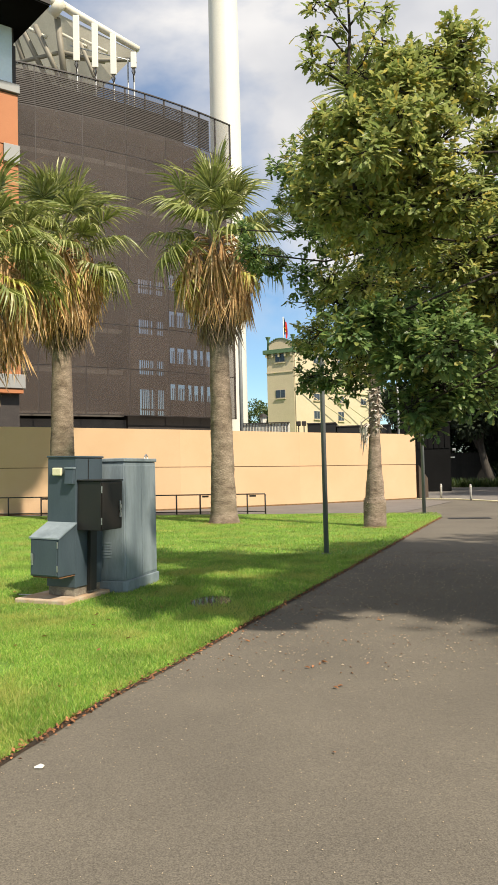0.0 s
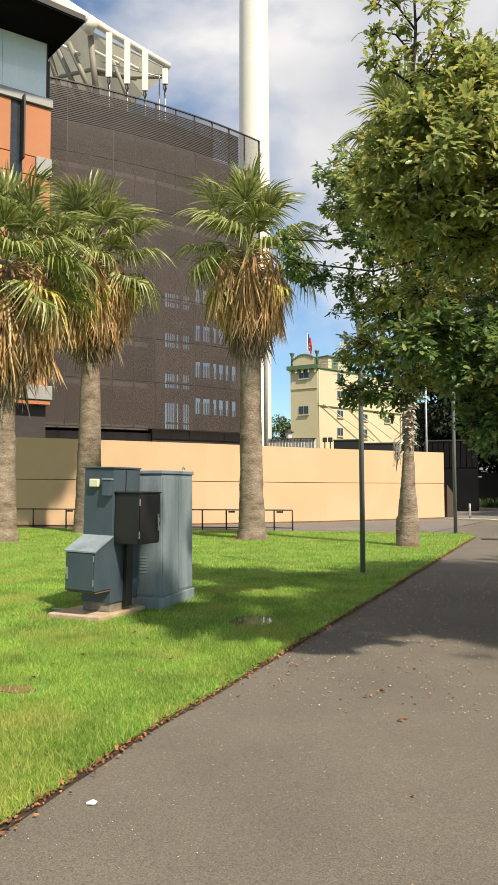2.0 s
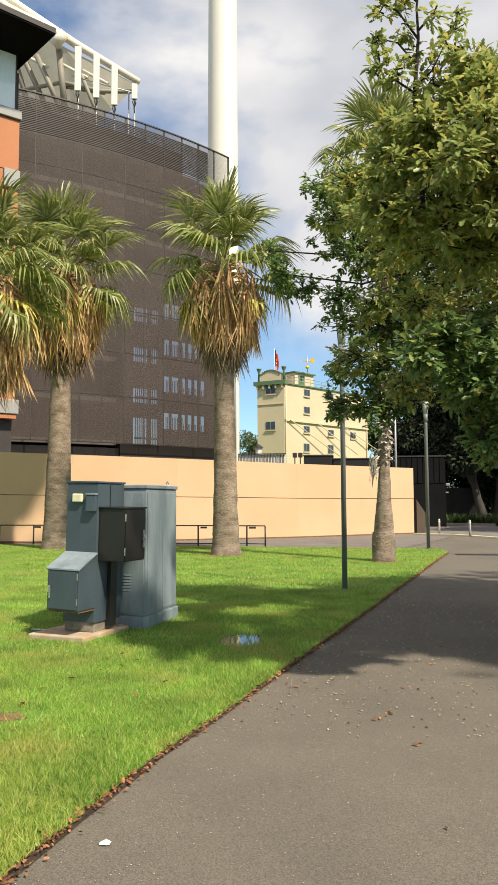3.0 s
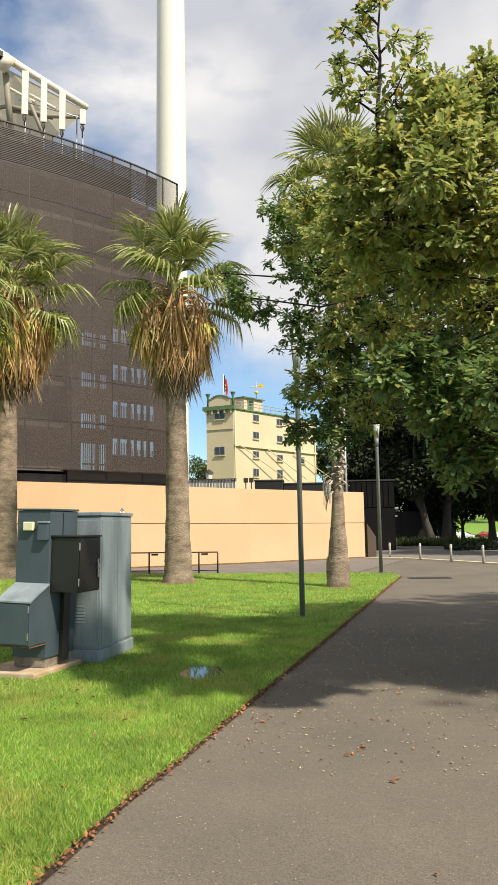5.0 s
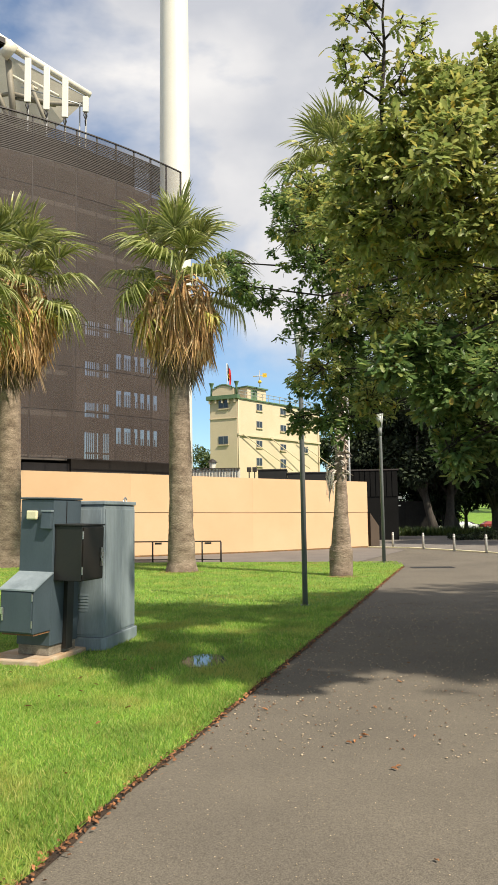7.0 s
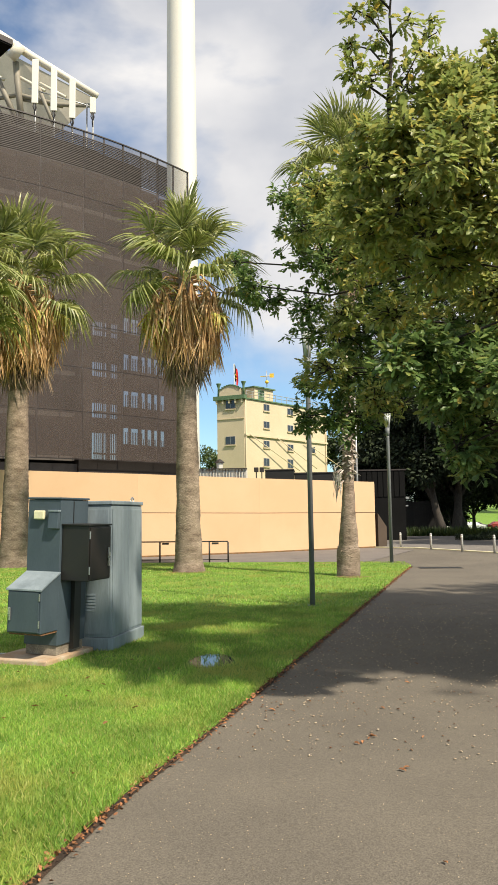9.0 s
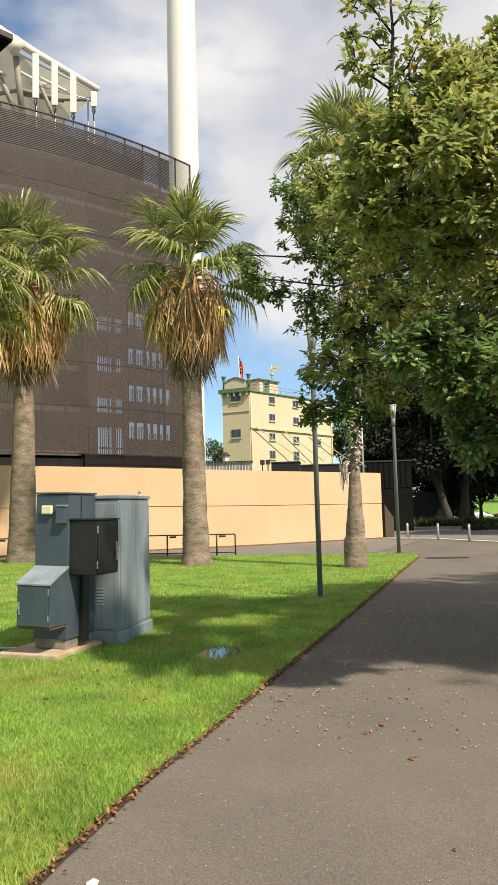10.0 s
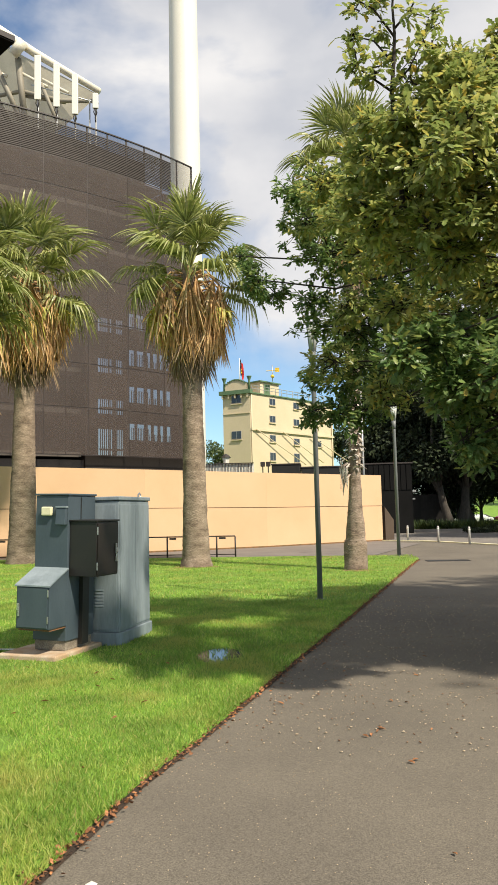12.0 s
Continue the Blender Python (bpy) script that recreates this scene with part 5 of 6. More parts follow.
REACH_LOW_CLUMPS = [(0.15, 11.82, 3.54, 0.32, 30), (0.56, 10.84, 3.31, 0.26, 24), (0.94, 11.40, 3.47, 0.38, 44), (1.30, 11.96, 4.02, 0.40, 44), (-0.65, 10.98, 5.60, 0.32, 30), (-0.42, 11.54, 5.48, 0.31, 28), (-1.00, 12.10, 6.38, 0.23, 12), (1.83, 11.12, 4.17, 0.49, 60), (2.55, 11.68, 4.36, 0.56, 70), (1.50, 10.70, 5.89, 0.69, 90), (2.26, 11.26, 5.58, 0.72, 90), (3.25, 11.82, 4.94, 0.85, 100), (3.15, 10.84, 3.82, 0.61, 80)]
HEART_CLUMPS = [(3.5, 7.4, 4.4, 0.9, 100), (5.1, 6.9, 4.6, 0.9, 110), (5.9, 6.7, 4.7, 0.9, 110), (5.2, 7.0, 5.8, 1.3, 130), (7.2, 5.4, 5.6, 1.4, 130), (6.8, 7.6, 7.0, 1.7, 150), (4.6, 9.0, 5.6, 1.3, 130), (5.6, 10.4, 5.6, 1.5, 130),
                (7.6, 9.6, 6.6, 1.8, 140), (8.6, 6.8, 6.2, 1.7, 130), (4.0, 10.8, 5.8, 1.2, 120), (4.4, 12.2, 5.4, 1.3, 120), (6.4, 12.4, 6.0, 1.6, 120), (4.9, 13.6, 5.2, 1.3, 110), (6.6, 13.8, 6.0, 1.6, 110), (9.6, 15.2, 6.2, 1.7, 110), (8.4, 11.6, 6.2, 1.7, 110), (9.0, 12.8, 6.5, 1.8, 110), (7.8, 4.8, 5.6, 1.5, 100)]
orng = np.random.default_rng(4)
oak = thing("oak_tree", pose(OAK[0], OAK[1], 0), "broad oak with dense green and yellowing lobed leaves", "tree")
tufts = []


def foliage(name, clumps, material, leaf, label, per_tuft=12, flat=0.8, dense=1.0):
    """Tufts of lobed leaves filling the clumps, denser towards their outside."""
    cs, os = [], []
    for x, y, z, r, n in clumps:
        n = int(n * dense)
        d = orng.normal(size=(n, 3))
        d /= np.linalg.norm(d, axis=1, keepdims=True)
        rad = orng.random(n) ** 0.45 * (1 + 0.22 * orng.normal(size=n).clip(-1.2, 1.4))
        p = np.array([x, y, z]) + d * rad[:, None] * r * np.array([1.08, 1.08, flat])
        cs.append(p)
        os.append(d)
        tufts.extend((Vector((x, y, z)), Vector(q)) for q in p)
    cs, os = np.concatenate(cs), np.concatenate(os)
    n = len(cs) * per_tuft
    idx = np.repeat(np.arange(len(cs)), per_tuft)
    out = os[idx] * 0.5 + orng.normal(size=(n, 3)) * np.array([0.8, 0.8, 0.42]) + np.array([0, 0, -0.10])
    nor = np.array([0, 0, 0.8]) + 0.45 * np.array(sun_dir) + 0.40 * os[idx] + orng.normal(size=(n, 3)) * 0.38
    off = cs[idx] + orng.normal(size=(n, 3)) * leaf * 0.28 - np.array([OAK[0], OAK[1], 0])
    me = scatter(name, LEAF_V, LEAF_F, frames_from(out, nor, orng.uniform(0.72, 1.25, n) * leaf), off, material)
    part(name, me, None, oak, label)


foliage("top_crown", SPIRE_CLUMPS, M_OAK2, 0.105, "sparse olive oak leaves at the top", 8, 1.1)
foliage("lit_autumn_crown", TOP_CLUMPS + SHOULDER_CLUMPS + [(x, y, z, r, int(n * 0.7)) for x, y, z, r, n in FRONT_CLUMPS] + RIM_CLUMPS + SIDE_CLUMPS[:6], M_OAK2, 0.104, "olive and yellowing oak leaves", 11, 0.85, 1.15)
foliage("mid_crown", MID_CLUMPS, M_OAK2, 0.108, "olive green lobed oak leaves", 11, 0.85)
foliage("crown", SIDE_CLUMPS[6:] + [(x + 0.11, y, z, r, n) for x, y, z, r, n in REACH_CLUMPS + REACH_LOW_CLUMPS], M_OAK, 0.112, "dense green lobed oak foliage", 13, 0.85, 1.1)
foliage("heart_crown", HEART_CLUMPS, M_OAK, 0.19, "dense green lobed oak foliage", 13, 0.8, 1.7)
ob_ = Vector((OAK[0], OAK[1], 0))
tr = MB().tube([(0, 0, -0.05), (0, 0, 0.3), (0.02, 0, 1.5), (-0.05, 0.02, 3.0), (-0.2, 0.0, 4.6), (-0.3, 0, 6.0), (-0.2, 0.1, 7.6), (-0.2, 0.1, 9.4)], [0.46, 0.36, 0.30, 0.27, 0.22, 0.16, 0.10, 0.03], 16)
part("trunk", tr, M_BARK, oak, "dark furrowed oak trunk", True)
brng = random.Random(9)
twigs = MB()
for x, y, z, r, n in (SIDE_CLUMPS + MID_CLUMPS + REACH_CLUMPS + REACH_LOW_CLUMPS)[::2] + HEART_CLUMPS:
    c = Vector((x, y, z)) - ob_
    z0 = max(3.9, min(7.5, c.z - 0.40 * math.hypot(c.x, c.y)))
    s = Vector((-0.1, 0, z0))
    mid = s.lerp(c, 0.5) + Vector((brng.uniform(-0.4, 0.4), brng.uniform(-0.8, 0.8), brng.uniform(0.0, 0.9)))
    q = s.lerp(c, 0.8) + Vector((brng.uniform(-0.4, 0.4), brng.uniform(-0.4, 0.4), brng.uniform(-0.1, 0.55)))
    r0 = 0.010 + 0.0035 * (c - s).length + (0.03 if r > 0.9 else 0.0)
    part("limb", MB().tube([s, s.lerp(mid, 0.5) + Vector((0, 0, 0.1)), mid, q, c], [r0, r0 * 0.8, r0 * 0.6, r0 * 0.4, 0.010], 7), M_BARK, oak, "", True)
lead = [Vector(p) - ob_ for p in ((1.9, 6.8, 4.4), (1.25, 6.45, 4.8), (1.22, 6.45, 5.37), (1.19, 6.45, 5.97), (1.22, 6.45, 6.26), (1.24, 6.45, 6.56), (1.23, 6.45, 6.86), (1.26, 6.45, 7.17), (1.30, 6.45, 7.6))]
part("leader", MB().tube(lead, [0.032, 0.028, 0.025, 0.022, 0.018, 0.015, 0.012, 0.009, 0.004], 8), M_BARK, oak, "", True)
for q in (((1.19, 6.45, 5.97), (0.97, 6.40, 6.12), (0.80, 6.35, 6.23)), ((1.22, 6.45, 6.26), (1.04, 6.5, 6.54), (0.82, 6.5, 6.62)), ((1.24, 6.45, 6.53), (1.04, 6.4, 6.81), (0.90, 6.4, 6.91)),
          ((1.20, 6.45, 6.02), (1.36, 6.4, 6.16), (1.54, 6.3, 6.48)), ((1.24, 6.45, 6.62), (1.38, 6.4, 6.75), (1.59, 6.5, 6.74)), ((1.24, 6.45, 6.92), (1.11, 6.5, 7.12), (1.06, 6.6, 7.24))):
    part("limb", MB().tube([Vector(v) - ob_ for v in q], [0.013, 0.009, 0.004], 6), M_BARK, oak, "", True)
for k, (c0_, p0_) in enumerate(tufts):
    if k % 2:
        continue
    c, p = c0_ - ob_, p0_ - ob_
    a = c.lerp(p, brng.uniform(0.0, 0.25)) + Vector((brng.uniform(-0.06, 0.06), brng.uniform(-0.06, 0.06), brng.uniform(-0.06, 0.06)))
    m = a.lerp(p, 0.55) + Vector((brng.uniform(-0.05, 0.05), brng.uniform(-0.05, 0.05), brng.uniform(-0.02, 0.06)))
    twigs.tube([a, m, p], [0.010, 0.007, 0.003], 4, cap=False)
tagged(part("twig_mass", twigs, M_BARK, oak), "fine dark twigs", kind="stuff")

# ---------- trees in the distance ----------
CLEAF_V = [(0, 0, 0), (0.45, 0.3, 0.05), (1.0, 0, -0.08), (0.45, -0.3, 0.05)]
CLEAF_F = [(0, 1, 2), (0, 2, 3)]


def far_tree(name, x, y, z0, h, w, seed, material, label, n=9000, size=(0.28, 0.6), trunk_r=0.6, zbase=0.0, lean=0.0, clumps=24):
    rg = np.random.default_rng(seed)
    t = thing(name, pose(x, y, zbase), label, "tree")
    cl = []
    for k in range(clumps):
        a, r = rg.uniform(0, 6.283), w * 0.42 * math.sqrt(rg.random())
        zz = z0 + (h - z0) * rg.uniform(0.18, 0.85)
        shrink = 1 - 0.55 * abs((zz - z0) / (h - z0) - 0.4)
        cl.append((math.cos(a) * r * shrink, math.sin(a) * r * shrink, zz, w * rg.uniform(0.11, 0.2)))
    cl = np.array(cl)
    ci = rg.integers(0, clumps, n)
    d = rg.normal(size=(n, 3))
    d /= np.linalg.norm(d, axis=1, keepdims=True)
    rr = cl[ci, 3] * rg.random(n) ** 0.4
    off = cl[ci, :3] + d * rr[:, None] * np.array([1, 1, 0.75])
    ax = d + rg.normal(size=(n, 3)) * 0.6 + np.array([0, 0, -0.2])
    no = np.array([0, 0, 1.0]) + d * 0.6 + rg.normal(size=(n, 3)) * 0.4
    part("crown", scatter("crown", CLEAF_V, CLEAF_F, frames_from(ax, no, rg.uniform(*size, n)), off, material), None, t)
    if trunk_r:
        part("trunk", MB().tube([(0, 0, -0.3), (0, 0, 0.4), (lean * 0.4, 0, z0 * 0.6), (lean, 0, z0 + (h - z0) * 0.3), (lean, 0, z0 + (h - z0) * 0.6)], [trunk_r * 1.4, trunk_r, trunk_r * 0.8, trunk_r * 0.5, 0.08], 12), M_FIGBARK, t, "", True)
        for k in range(6):
            c = Vector(cl[k, :3])
            part("limb", MB().tube([(lean * 0.7, 0, z0 * 0.9), Vector((lean * 0.7, 0, z0)).lerp(c, 0.5) + Vector((0, 0, 0.5)), c], [trunk_r * 0.4, trunk_r * 0.25, 0.05], 7), M_FIGBARK, t, "", True)
    return t


FIG = "large dark evergreen fig with a low spreading crown"
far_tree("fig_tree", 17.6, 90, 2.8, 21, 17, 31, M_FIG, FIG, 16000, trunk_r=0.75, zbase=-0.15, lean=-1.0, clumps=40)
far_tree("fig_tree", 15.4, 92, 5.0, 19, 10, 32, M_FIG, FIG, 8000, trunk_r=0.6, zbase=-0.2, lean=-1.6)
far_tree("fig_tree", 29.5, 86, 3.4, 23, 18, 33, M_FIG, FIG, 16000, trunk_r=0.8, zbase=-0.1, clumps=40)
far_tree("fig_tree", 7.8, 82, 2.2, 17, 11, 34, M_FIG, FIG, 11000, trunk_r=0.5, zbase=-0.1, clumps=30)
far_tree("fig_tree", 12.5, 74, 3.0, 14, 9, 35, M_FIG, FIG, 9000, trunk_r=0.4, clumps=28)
# next two figs are added out of view, to shade crossing and bed
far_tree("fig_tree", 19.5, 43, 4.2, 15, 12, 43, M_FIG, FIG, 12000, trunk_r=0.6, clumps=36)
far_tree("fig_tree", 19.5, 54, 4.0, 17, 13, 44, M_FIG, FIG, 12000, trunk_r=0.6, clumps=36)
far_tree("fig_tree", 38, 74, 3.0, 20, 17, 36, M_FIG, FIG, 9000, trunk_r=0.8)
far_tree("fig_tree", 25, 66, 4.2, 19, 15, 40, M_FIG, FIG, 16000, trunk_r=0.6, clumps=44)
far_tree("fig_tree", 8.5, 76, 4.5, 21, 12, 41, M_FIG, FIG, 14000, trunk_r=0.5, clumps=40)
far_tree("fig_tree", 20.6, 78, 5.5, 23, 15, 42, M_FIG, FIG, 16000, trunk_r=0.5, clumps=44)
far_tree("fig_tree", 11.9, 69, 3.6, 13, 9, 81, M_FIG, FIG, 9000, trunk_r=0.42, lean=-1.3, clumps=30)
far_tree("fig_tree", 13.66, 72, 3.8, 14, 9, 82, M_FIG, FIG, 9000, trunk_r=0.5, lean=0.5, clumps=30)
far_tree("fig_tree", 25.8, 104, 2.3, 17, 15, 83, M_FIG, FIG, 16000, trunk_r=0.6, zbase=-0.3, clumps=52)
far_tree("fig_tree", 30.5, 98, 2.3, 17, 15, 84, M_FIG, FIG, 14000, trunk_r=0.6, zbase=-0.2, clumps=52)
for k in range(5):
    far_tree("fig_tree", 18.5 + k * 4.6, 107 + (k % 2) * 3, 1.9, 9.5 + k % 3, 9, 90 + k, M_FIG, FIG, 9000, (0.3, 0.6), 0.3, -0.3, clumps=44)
far_tree("park_tree", -17.8, 132, 4, 15.5, 11, 37, M_SHRUB, "rounded green tree beside the floodlight mast", 5000, trunk_r=0.5)
for k in range(9):
    far_tree("park_tree", 8 + k * 14, 206 + (k % 3) * 8, 4, 25 + (k % 4) * 3, 18, 50 + k, M_FIG2, "tall dark green park tree in the distance", 5000, (0.6, 1.3), 0.5, 1.5, clumps=20)
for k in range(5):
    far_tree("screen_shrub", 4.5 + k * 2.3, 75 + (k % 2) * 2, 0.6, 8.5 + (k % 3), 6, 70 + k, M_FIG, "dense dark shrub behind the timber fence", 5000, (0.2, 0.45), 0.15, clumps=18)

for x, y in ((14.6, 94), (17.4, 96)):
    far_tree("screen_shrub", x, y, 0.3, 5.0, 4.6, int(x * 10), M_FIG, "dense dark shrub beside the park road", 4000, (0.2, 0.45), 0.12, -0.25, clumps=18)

# ---------- dark fence and planting behind the crossing ----------
fn = thing("timber_fence", pose(3.8, 70, 0), "tall dark stained timber paling fence, darkened further for tree shade", "fence")
for k in range(29):
    part("paling", MB().box((k * 0.27, 0, 0), (k * 0.27 + 0.268, 0.04 + 0.02 * (k % 2), 3.1 + 0.05 * noise.noise((k * 0.7, 0, 0)))), M_DARKWOOD, fn)
part("rail", MB().box((0, 0.04, 0.5), (7.8, 0.1, 0.62)).box((0, 0.04, 2.4), (7.8, 0.1, 2.52)), M_DARKWOOD, fn)
shed = thing("dark_shed", pose(3.5, 56, 0), "clad service building beyond the wall, coloured dark for tree shade", "shed")
part("body", MB().box((0, 0, 0), (3.6, 6, 3.2)), M_GREYDARK, shed)
for k in range(9):
    part("cladding_rib", MB().box((k * 0.4, -0.05, 3.25), (k * 0.4 + 0.34, 0.0, 5.2)), M_GREYDARK, shed)
part("roof", MB().box((-0.1, -0.1, 5.2), (3.7, 6.1, 5.3)), M_FRAME, shed)
part("upper_wall", MB().box((0, 0.0, 3.2), (3.6, 6, 5.2)), M_GREYDARK, shed)


def clump_plant(name, x, y, h, w, seed, material, label, group, n=60):
    rg = np.random.default_rng(seed)
    az = rg.uniform(0, 6.283, n)
    ax = np.stack([np.cos(az) * rg.uniform(0.2, 1.0, n), np.sin(az) * rg.uniform(0.2, 1.0, n), rg.uniform(0.6, 1.3, n)], 1)
    no = np.stack([np.cos(az), np.sin(az), np.full(n, 0.4)], 1)
    off = np.stack([rg.uniform(-w, w, n), rg.uniform(-w, w, n), np.zeros(n)], 1)
    bv = [(0, 0.025, 0), (0, -0.025, 0), (0.5, 0.035, 0.05), (0.5, -0.035, 0.05), (1.0, 0, -0.12)]
    bf = [(0, 1, 3), (0, 3, 2), (2, 3, 4)]
    return scatter(name, bv, bf, frames_from(ax, no, rg.uniform(0.6, 1.1, n) * h), off, material)


strappy = [clump_plant("strappy_plant", 0, 0, 0.95, 0.22, k, M_SHRUB, "", "") for k in (1, 2, 3)]
prng = random.Random(3)
for k in range(34):
    ob = new("strappy_plant", strappy[k % 3])
    x = 5.9 + k * 0.31
    ob.matrix_basis = pose(x + prng.uniform(-0.1, 0.1), 66.5 + prng.uniform(-0.5, 0.5), 0, 0, 0, prng.uniform(0, 360))
    tagged(ob, "strappy green border plant in the garden bed", "plant", "border plants")
hedge = np.random.default_rng(8)
n = 9000
off = np.stack([hedge.uniform(-5.5, 5.5, n), hedge.uniform(-1.3, 1.3, n), np.abs(hedge.random(n)) ** 0.6 * 0.6], 1)
off[:, 2] *= 0.75 + 0.25 * np.sin(off[:, 0] * 1.7)
hd = thing("hedge", pose(16.0, 54.5, 0), "low dark green clipped hedge behind the kerb", "hedge")
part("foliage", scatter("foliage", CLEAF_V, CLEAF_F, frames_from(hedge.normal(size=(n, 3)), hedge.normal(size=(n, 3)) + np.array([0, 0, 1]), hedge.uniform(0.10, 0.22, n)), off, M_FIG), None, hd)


# ---------- parked cars ----------
def car(x, y, z, rz, paint, label):
    c = thing("parked_car", pose(x, y, z, 0, 0, rz), label, "car", "parked cars")
    prof = [(-2.1, 0.35), (2.1, 0.35), (2.15, 0.75), (1.95, 0.9), (1.15, 1.0), (0.45, 1.42), (-1.15, 1.48), (-1.85, 1.05), (-2.15, 0.95)]
    m = MB()
    n = len(prof)
    m.v = [(px, -0.86 + (0.14 if pz > 1.1 else 0), pz) for px, pz in prof] + [(px, 0.86 - (0.14 if pz > 1.1 else 0), pz) for px, pz in prof]
    m.f = [tuple(range(n)), tuple(range(2 * n - 1, n - 1, -1))] + [(k, n + k, n + (k + 1) % n, (k + 1) % n) for k in range(n)]
    part("body", m, paint, c, bevel=0.06)
    for s in (-1, 1):
        part("side_window", MB().add([(-1.45, s * 0.80, 1.05), (0.85, s * 0.80, 1.05), (0.38, s * 0.735, 1.37), (-1.1, s * 0.735, 1.40)], [(0, 1, 2, 3)]), M_WINDOW, c)
        for wx in (-1.3, 1.3):
            wh = part("wheel", MB().tube([(wx, s * 0.70, 0.32), (wx, s * 0.90, 0.32)], 0.32, 18), M_BLACKBOX, c)
            part("rim", MB().tube([(wx, s * 0.89, 0.32), (wx, s * 0.915, 0.32)], 0.2, 14), M_STEEL2, wh)
    part("windscreen", MB().add([(1.13, -0.7, 1.03), (1.13, 0.7, 1.03), (0.5, 0.62, 1.41), (0.5, -0.62, 1.41)], [(0, 1, 2, 3)]), M_WINDOW, c)
    return c


car(29.56, 142, -1.06, 0, M_CARWHITE, "white hatchback parked on the park road")
car(35.4, 146, -1.08, 10, M_CARRED, "dark red car parked on the park road")
car(31.5, 149, -1.09, 0, M_BLACKBOX, "black car parked on the park road")
car(26.3, 147, -1.08, 0, M_CARWHITE, "white hatchback parked on the park road")
car(38.5, 146, -1.08, 0, M_CARWHITE, "white hatchback parked on the park road")

# ---------- grass, litter, puddle ----------
grng = np.random.default_rng(12)
PUDDLE = (-1.02, 9.25)


def blades(y0, y1, x0, n, hmin, hmax, width):
    y = grng.uniform(y0, y1, n)
    ex = np.interp(y, [p[1] for p in EDGE], [p[0] for p in EDGE])
    x = x0 + (ex + 0.02 - x0) * grng.random(n)
    lx, ly = (x + 3.08) * 0.968 - (y - 9.2) * 0.25, (x + 3.08) * 0.25 + (y - 9.2) * 0.968
    keep = ~((lx > -0.86) & (lx < 0.1) & (ly > -0.37) & (ly < 0.82))
    keep &= ~((((x - PUDDLE[0]) / 0.30) ** 2 + ((y - PUDDLE[1]) / 0.42) ** 2 < 1) & (grng.random(n) < 0.86))
    keep &= ~((((x + 2.45) / 0.3) ** 2 + ((y - 5.4) / 0.3) ** 2 < 1) & (grng.random(n) < 0.8))
    x, y = x[keep], y[keep]
    n = len(x)
    patch = np.array([noise.noise((a * 0.55, b * 0.4, 2.0)) for a, b in zip(x, y)])
    h = grng.uniform(hmin, hmax, n) * (1 + 0.45 * patch)
    lean = grng.normal(size=(n, 2)) * 0.55
    ax = np.stack([lean[:, 0], lean[:, 1], np.ones(n)], 1)
    no = np.stack([grng.normal(size=n), grng.normal(size=n), np.full(n, 0.2)], 1)
    rot = frames_from(ax, no, np.ones(n))
    rot = rot * np.stack([h, np.full(n, width) * grng.uniform(0.7, 1.3, n), h], 1)[:, None, :]
    return rot, np.stack([x, y, np.full(n, 0.018)], 1)


BV = [(0, 0.5, 0), (0, -0.5, 0), (0.55, 0.38, 0.06), (0.55, -0.38, 0.06), (1.0, 0, 0.28)]
BF = [(0, 1, 3), (0, 3, 2), (2, 3, 4)]
sets = [blades(2.2, 8.0, -4.8, 110000, 0.030, 0.075, 0.0055), blades(8.0, 15.0, -9.0, 105000, 0.03, 0.075, 0.008), blades(15, 30, -18, 90000, 0.03, 0.07, 0.016)]
R = np.concatenate([q[0] for q in sets])
O = np.concatenate([q[1] for q in sets])
ob = new("grass", scatter("grass", BV, BF, R, O, M_BLADE))
tagged(ob, "short bright green lawn grass blades", "grass", "", "stuff")

pd = MB()
ring = [(PUDDLE[0] + math.cos(k * 0.3927) * 0.30 * (1 + 0.25 * noise.noise((k * 1.3, 0, 0))), PUDDLE[1] + math.sin(k * 0.3927) * 0.45 * (1 + 0.25 * noise.noise((k * 1.7, 4, 0)))) for k in range(16)]
pd.prism(ring, 0.0, 0.0262)
tagged(part("puddle", pd, M_WATER), "shallow puddle of water in the lawn", "puddle", "", "structure")

for bx, by, bw, bh in ((-2.52, 5.4, 0.2, 0.12), (0.3, 29.2, 0.8, 0.35), (1.5, 22.6, 0.55, 0.35), (-4.0, 25.1, 0.8, 0.35)):
    br = [(bx + math.cos(k * 0.3927) * bw * (1 + 0.4 * noise.noise((k * 1.1, bx, 0))), by + math.sin(k * 0.3927) * bh * (1 + 0.4 * noise.noise((k * 1.5, by, 1)))) for k in range(16)]
    tagged(part("bare_patch", MB().prism(br, 0.0, 0.030), M_EARTH), "bare reddish earth patch in the lawn", "bare soil", "", "structure")
lrng = np.random.default_rng(5)
n = 3400
y = lrng.uniform(1.5, 27, n)
x = np.interp(y, [p[1] for p in EDGE], [p[0] for p in EDGE]) + lrng.normal(size=n) * 0.035 + 0.03
lf = scatter("edge_leaves", [(0, 0, 0), (0.3, 0.22, 0.1), (0.7, 0.16, 0.18), (1, 0, 0.05), (0.6, -0.25, 0.12), (0.25, -0.15, 0.02)], [(0, 1, 5), (1, 2, 5), (2, 4, 5), (2, 3, 4)],
             frames_from(lrng.normal(size=(n, 3)) * np.array([1, 1, 0.3]), np.array([0, 0, 1.0]) + lrng.normal(size=(n, 3)) * 0.5, lrng.uniform(0.014, 0.05, n)),
             np.stack([x, y, lrng.uniform(0.006, 0.03, n)], 1), M_LITTER)
tagged(new("edge_leaves", lf), "rusty fallen leaves lying along the lawn edge", "leaf litter", "", "stuff")


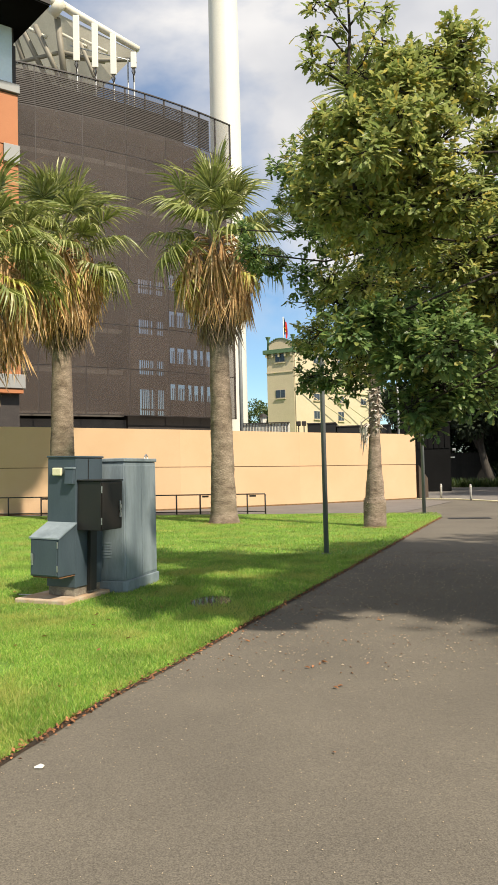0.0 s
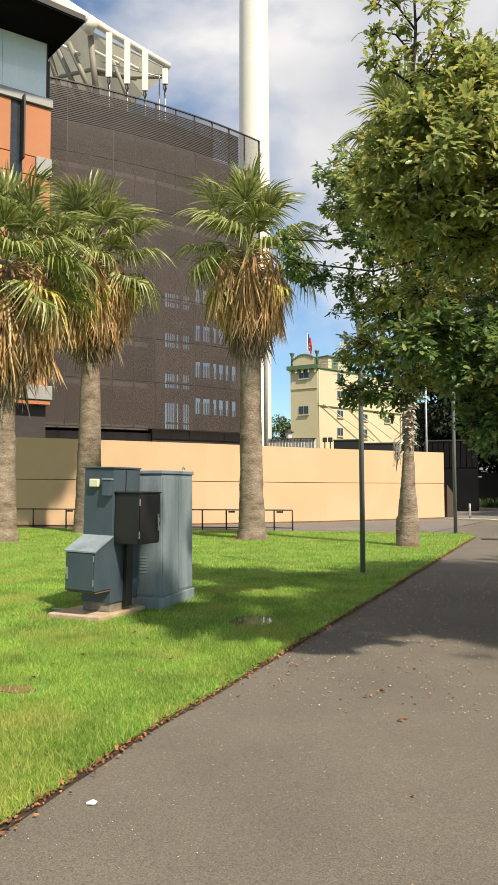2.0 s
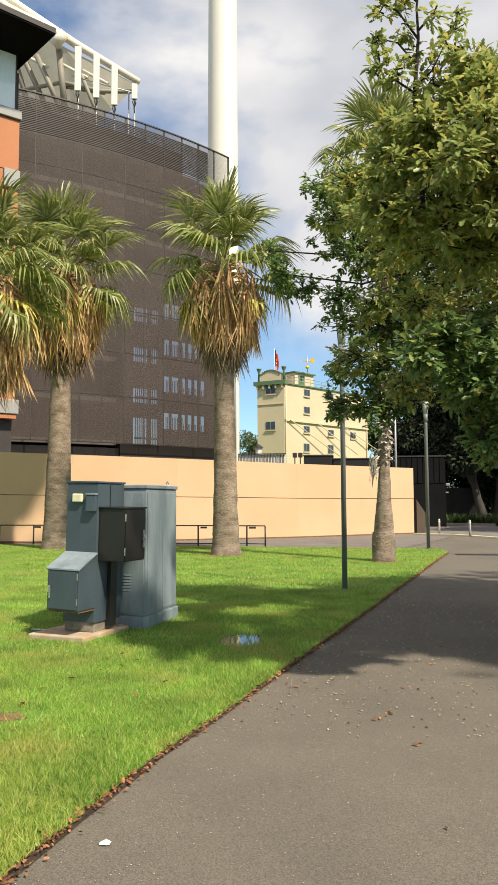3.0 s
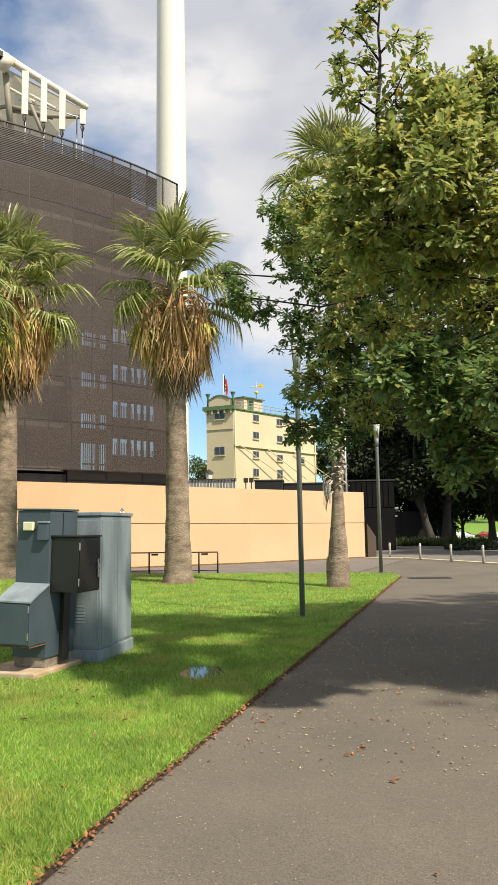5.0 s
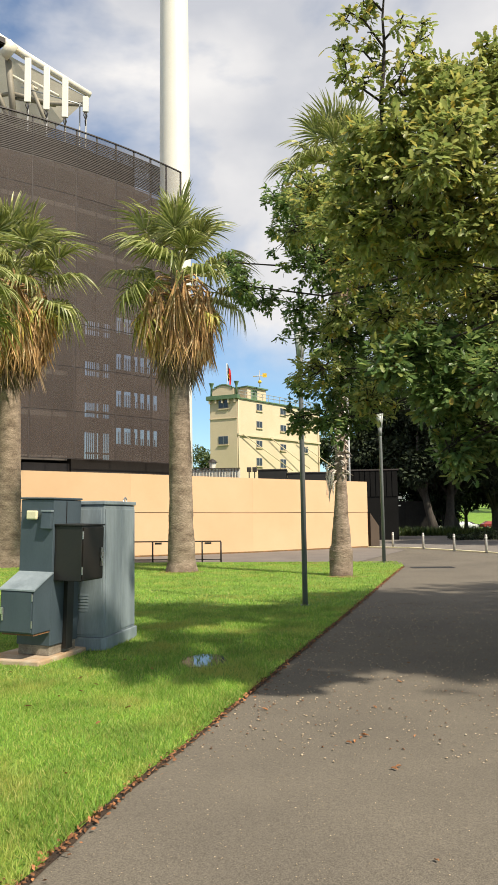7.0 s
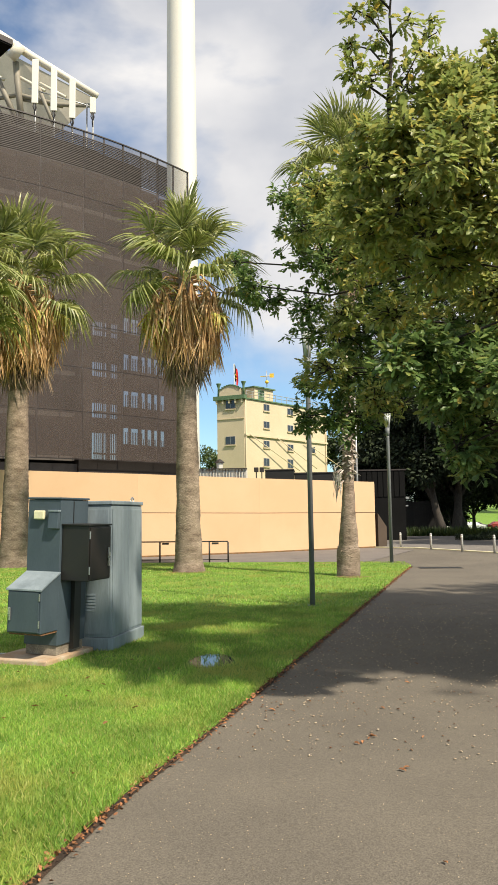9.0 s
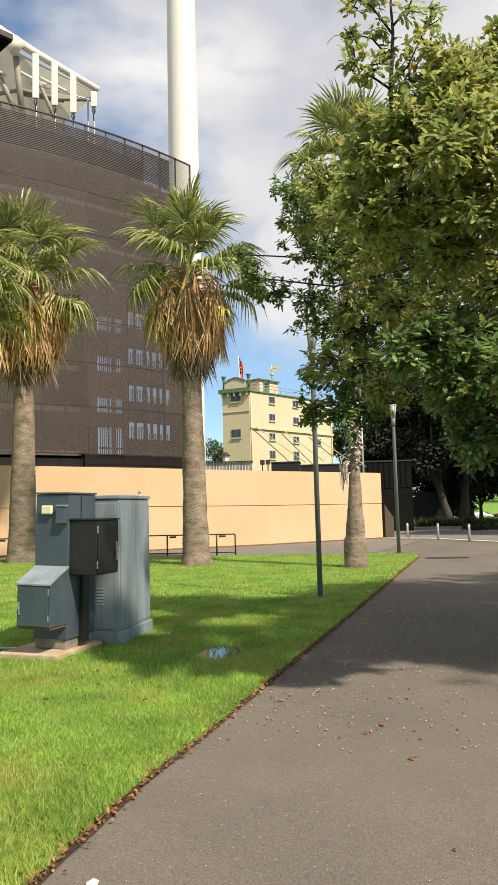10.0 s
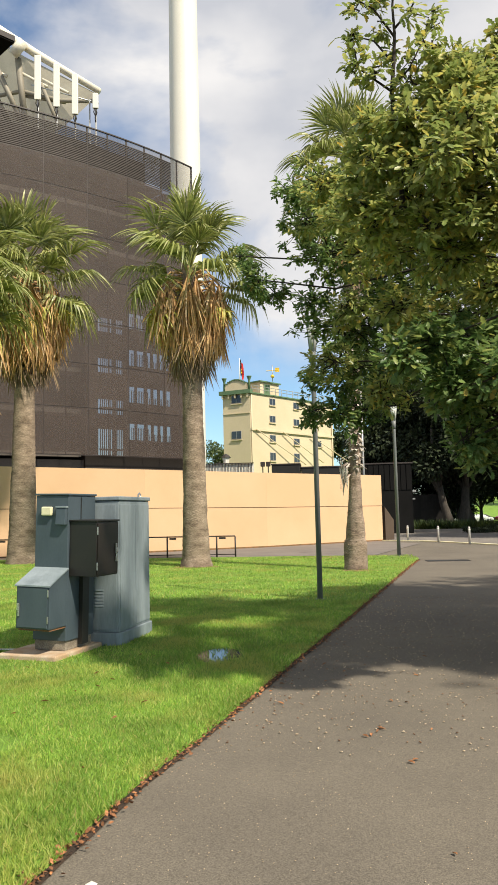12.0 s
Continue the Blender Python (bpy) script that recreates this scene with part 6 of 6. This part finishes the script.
def crumb_set(name, n, mat_, label, smin, smax, region):
    yy = region[0] + (region[1] - region[0]) * lrng.random(n) ** region[2]
    ex = np.interp(yy, [p[1] for p in EDGE], [p[0] for p in EDGE])
    xx = ex + 0.1 + lrng.random(n) ** 1.3 * 6.0
    oc = [(1.3, 0.1, 0), (0.2, 0.7, 0.1), (-0.9, 0.4, 0), (-0.6, -0.6, 0.05), (0.5, -0.5, 0), (-0.1, 0.1, 0.45), (0, 0, -0.35)]
    of = [(0, 1, 5), (1, 2, 5), (2, 3, 5), (3, 4, 5), (4, 0, 5), (1, 0, 6), (2, 1, 6), (3, 2, 6), (4, 3, 6), (0, 4, 6)]
    sz = lrng.uniform(smin, smax, n)
    me = scatter(name, oc, of, frames_from(lrng.normal(size=(n, 3)) * np.array([1, 1, 0.15]), np.tile([0, 0, 1.0], (n, 1)), sz), np.stack([xx, yy, sz * 0.4], 1), mat_)
    tagged(new(name, me), label, "litter", "", "stuff")


crumb_set("acorns", 700, M_ACORN, "brown fallen acorns scattered on the path", 0.008, 0.017, (5.6, 17, 0.9))
crumb_set("acorn_cups", 2600, M_CRUMB, "pale crushed acorn crumbs scattered on the path", 0.006, 0.016, (5.3, 16, 0.85))
crumb_set("grit", 3500, M_CRUMB, "fine pale grit scattered on the asphalt", 0.0025, 0.006, (1.8, 10, 0.9))
prng = random.Random(31)
LV2 = [(px - 0.5, py, 0.12 * abs(py) * 4 + pz) for px, py, pz in LEAF_V]
leaf_mesh = MB().add(LV2, LEAF_F).mesh("fallen_leaf", M_LITTER2)
for x, y in ((0.68, 5.79), (0.73, 5.83), (0.79, 5.94), (0.83, 6.0), (0.81, 6.04), (0.98, 5.15), (1.02, 5.21), (1.14, 6.91), (1.37, 8.1), (1.37, 8.21), (0.36, 7.81), (0.28, 7.2), (-0.09, 6.86), (1.04, 3.66), (1.25, 6.0), (0.35, 8.74), (1.61, 9.2), (-0.11, 7.69), (0.58, 8.33), (-0.14, 6.18), (0.99, 6.97), (1.25, 6.59)):
    ob = new("fallen_leaf", leaf_mesh)
    ob.matrix_basis = pose(x, y, 0.01, prng.uniform(-12, 12), prng.uniform(-12, 12), prng.uniform(0, 360)) @ Matrix.Scale(prng.uniform(0.045, 0.08), 4)
    tagged(ob, "dry rusty oak leaf fallen on the asphalt", "fallen leaf", "fallen leaves on the path")
for k in range(40):
    x = prng.uniform(-4.5, -0.9)
    y = prng.uniform(4.5, 10)
    if x > edge_x(y) - 0.1 or (-4 < x < -2.3 and 8.6 < y < 11.4):
        continue
    ob = new("fallen_leaf", leaf_mesh)
    ob.matrix_basis = pose(x, y, 0.06, prng.uniform(-25, 25), prng.uniform(-25, 25), prng.uniform(0, 360)) @ Matrix.Scale(prng.uniform(0.05, 0.10), 4)
    tagged(ob, "dry brown leaf fallen on the grass", "fallen leaf", "fallen leaves on the lawn")
wf = thing("paper_scrap", pose(-0.88, 3.2, 0.0) @ Matrix.Scale(0.58, 4), "crumpled white scrap lying on the asphalt", "litter")
part("scrap", MB().add([(0.045, 0.05, 0.03), (0, 0, 0.004), (0.05, -0.012, 0.012), (0.085, 0.01, 0.004), (0.10, 0.06, 0.018), (0.075, 0.10, 0.004), (0.03, 0.11, 0.016), (-0.015, 0.07, 0.004), (-0.01, 0.03, 0.012)], [(0, k, k + 1) for k in range(1, 8)] + [(0, 8, 1)]), M_WHITE, wf)
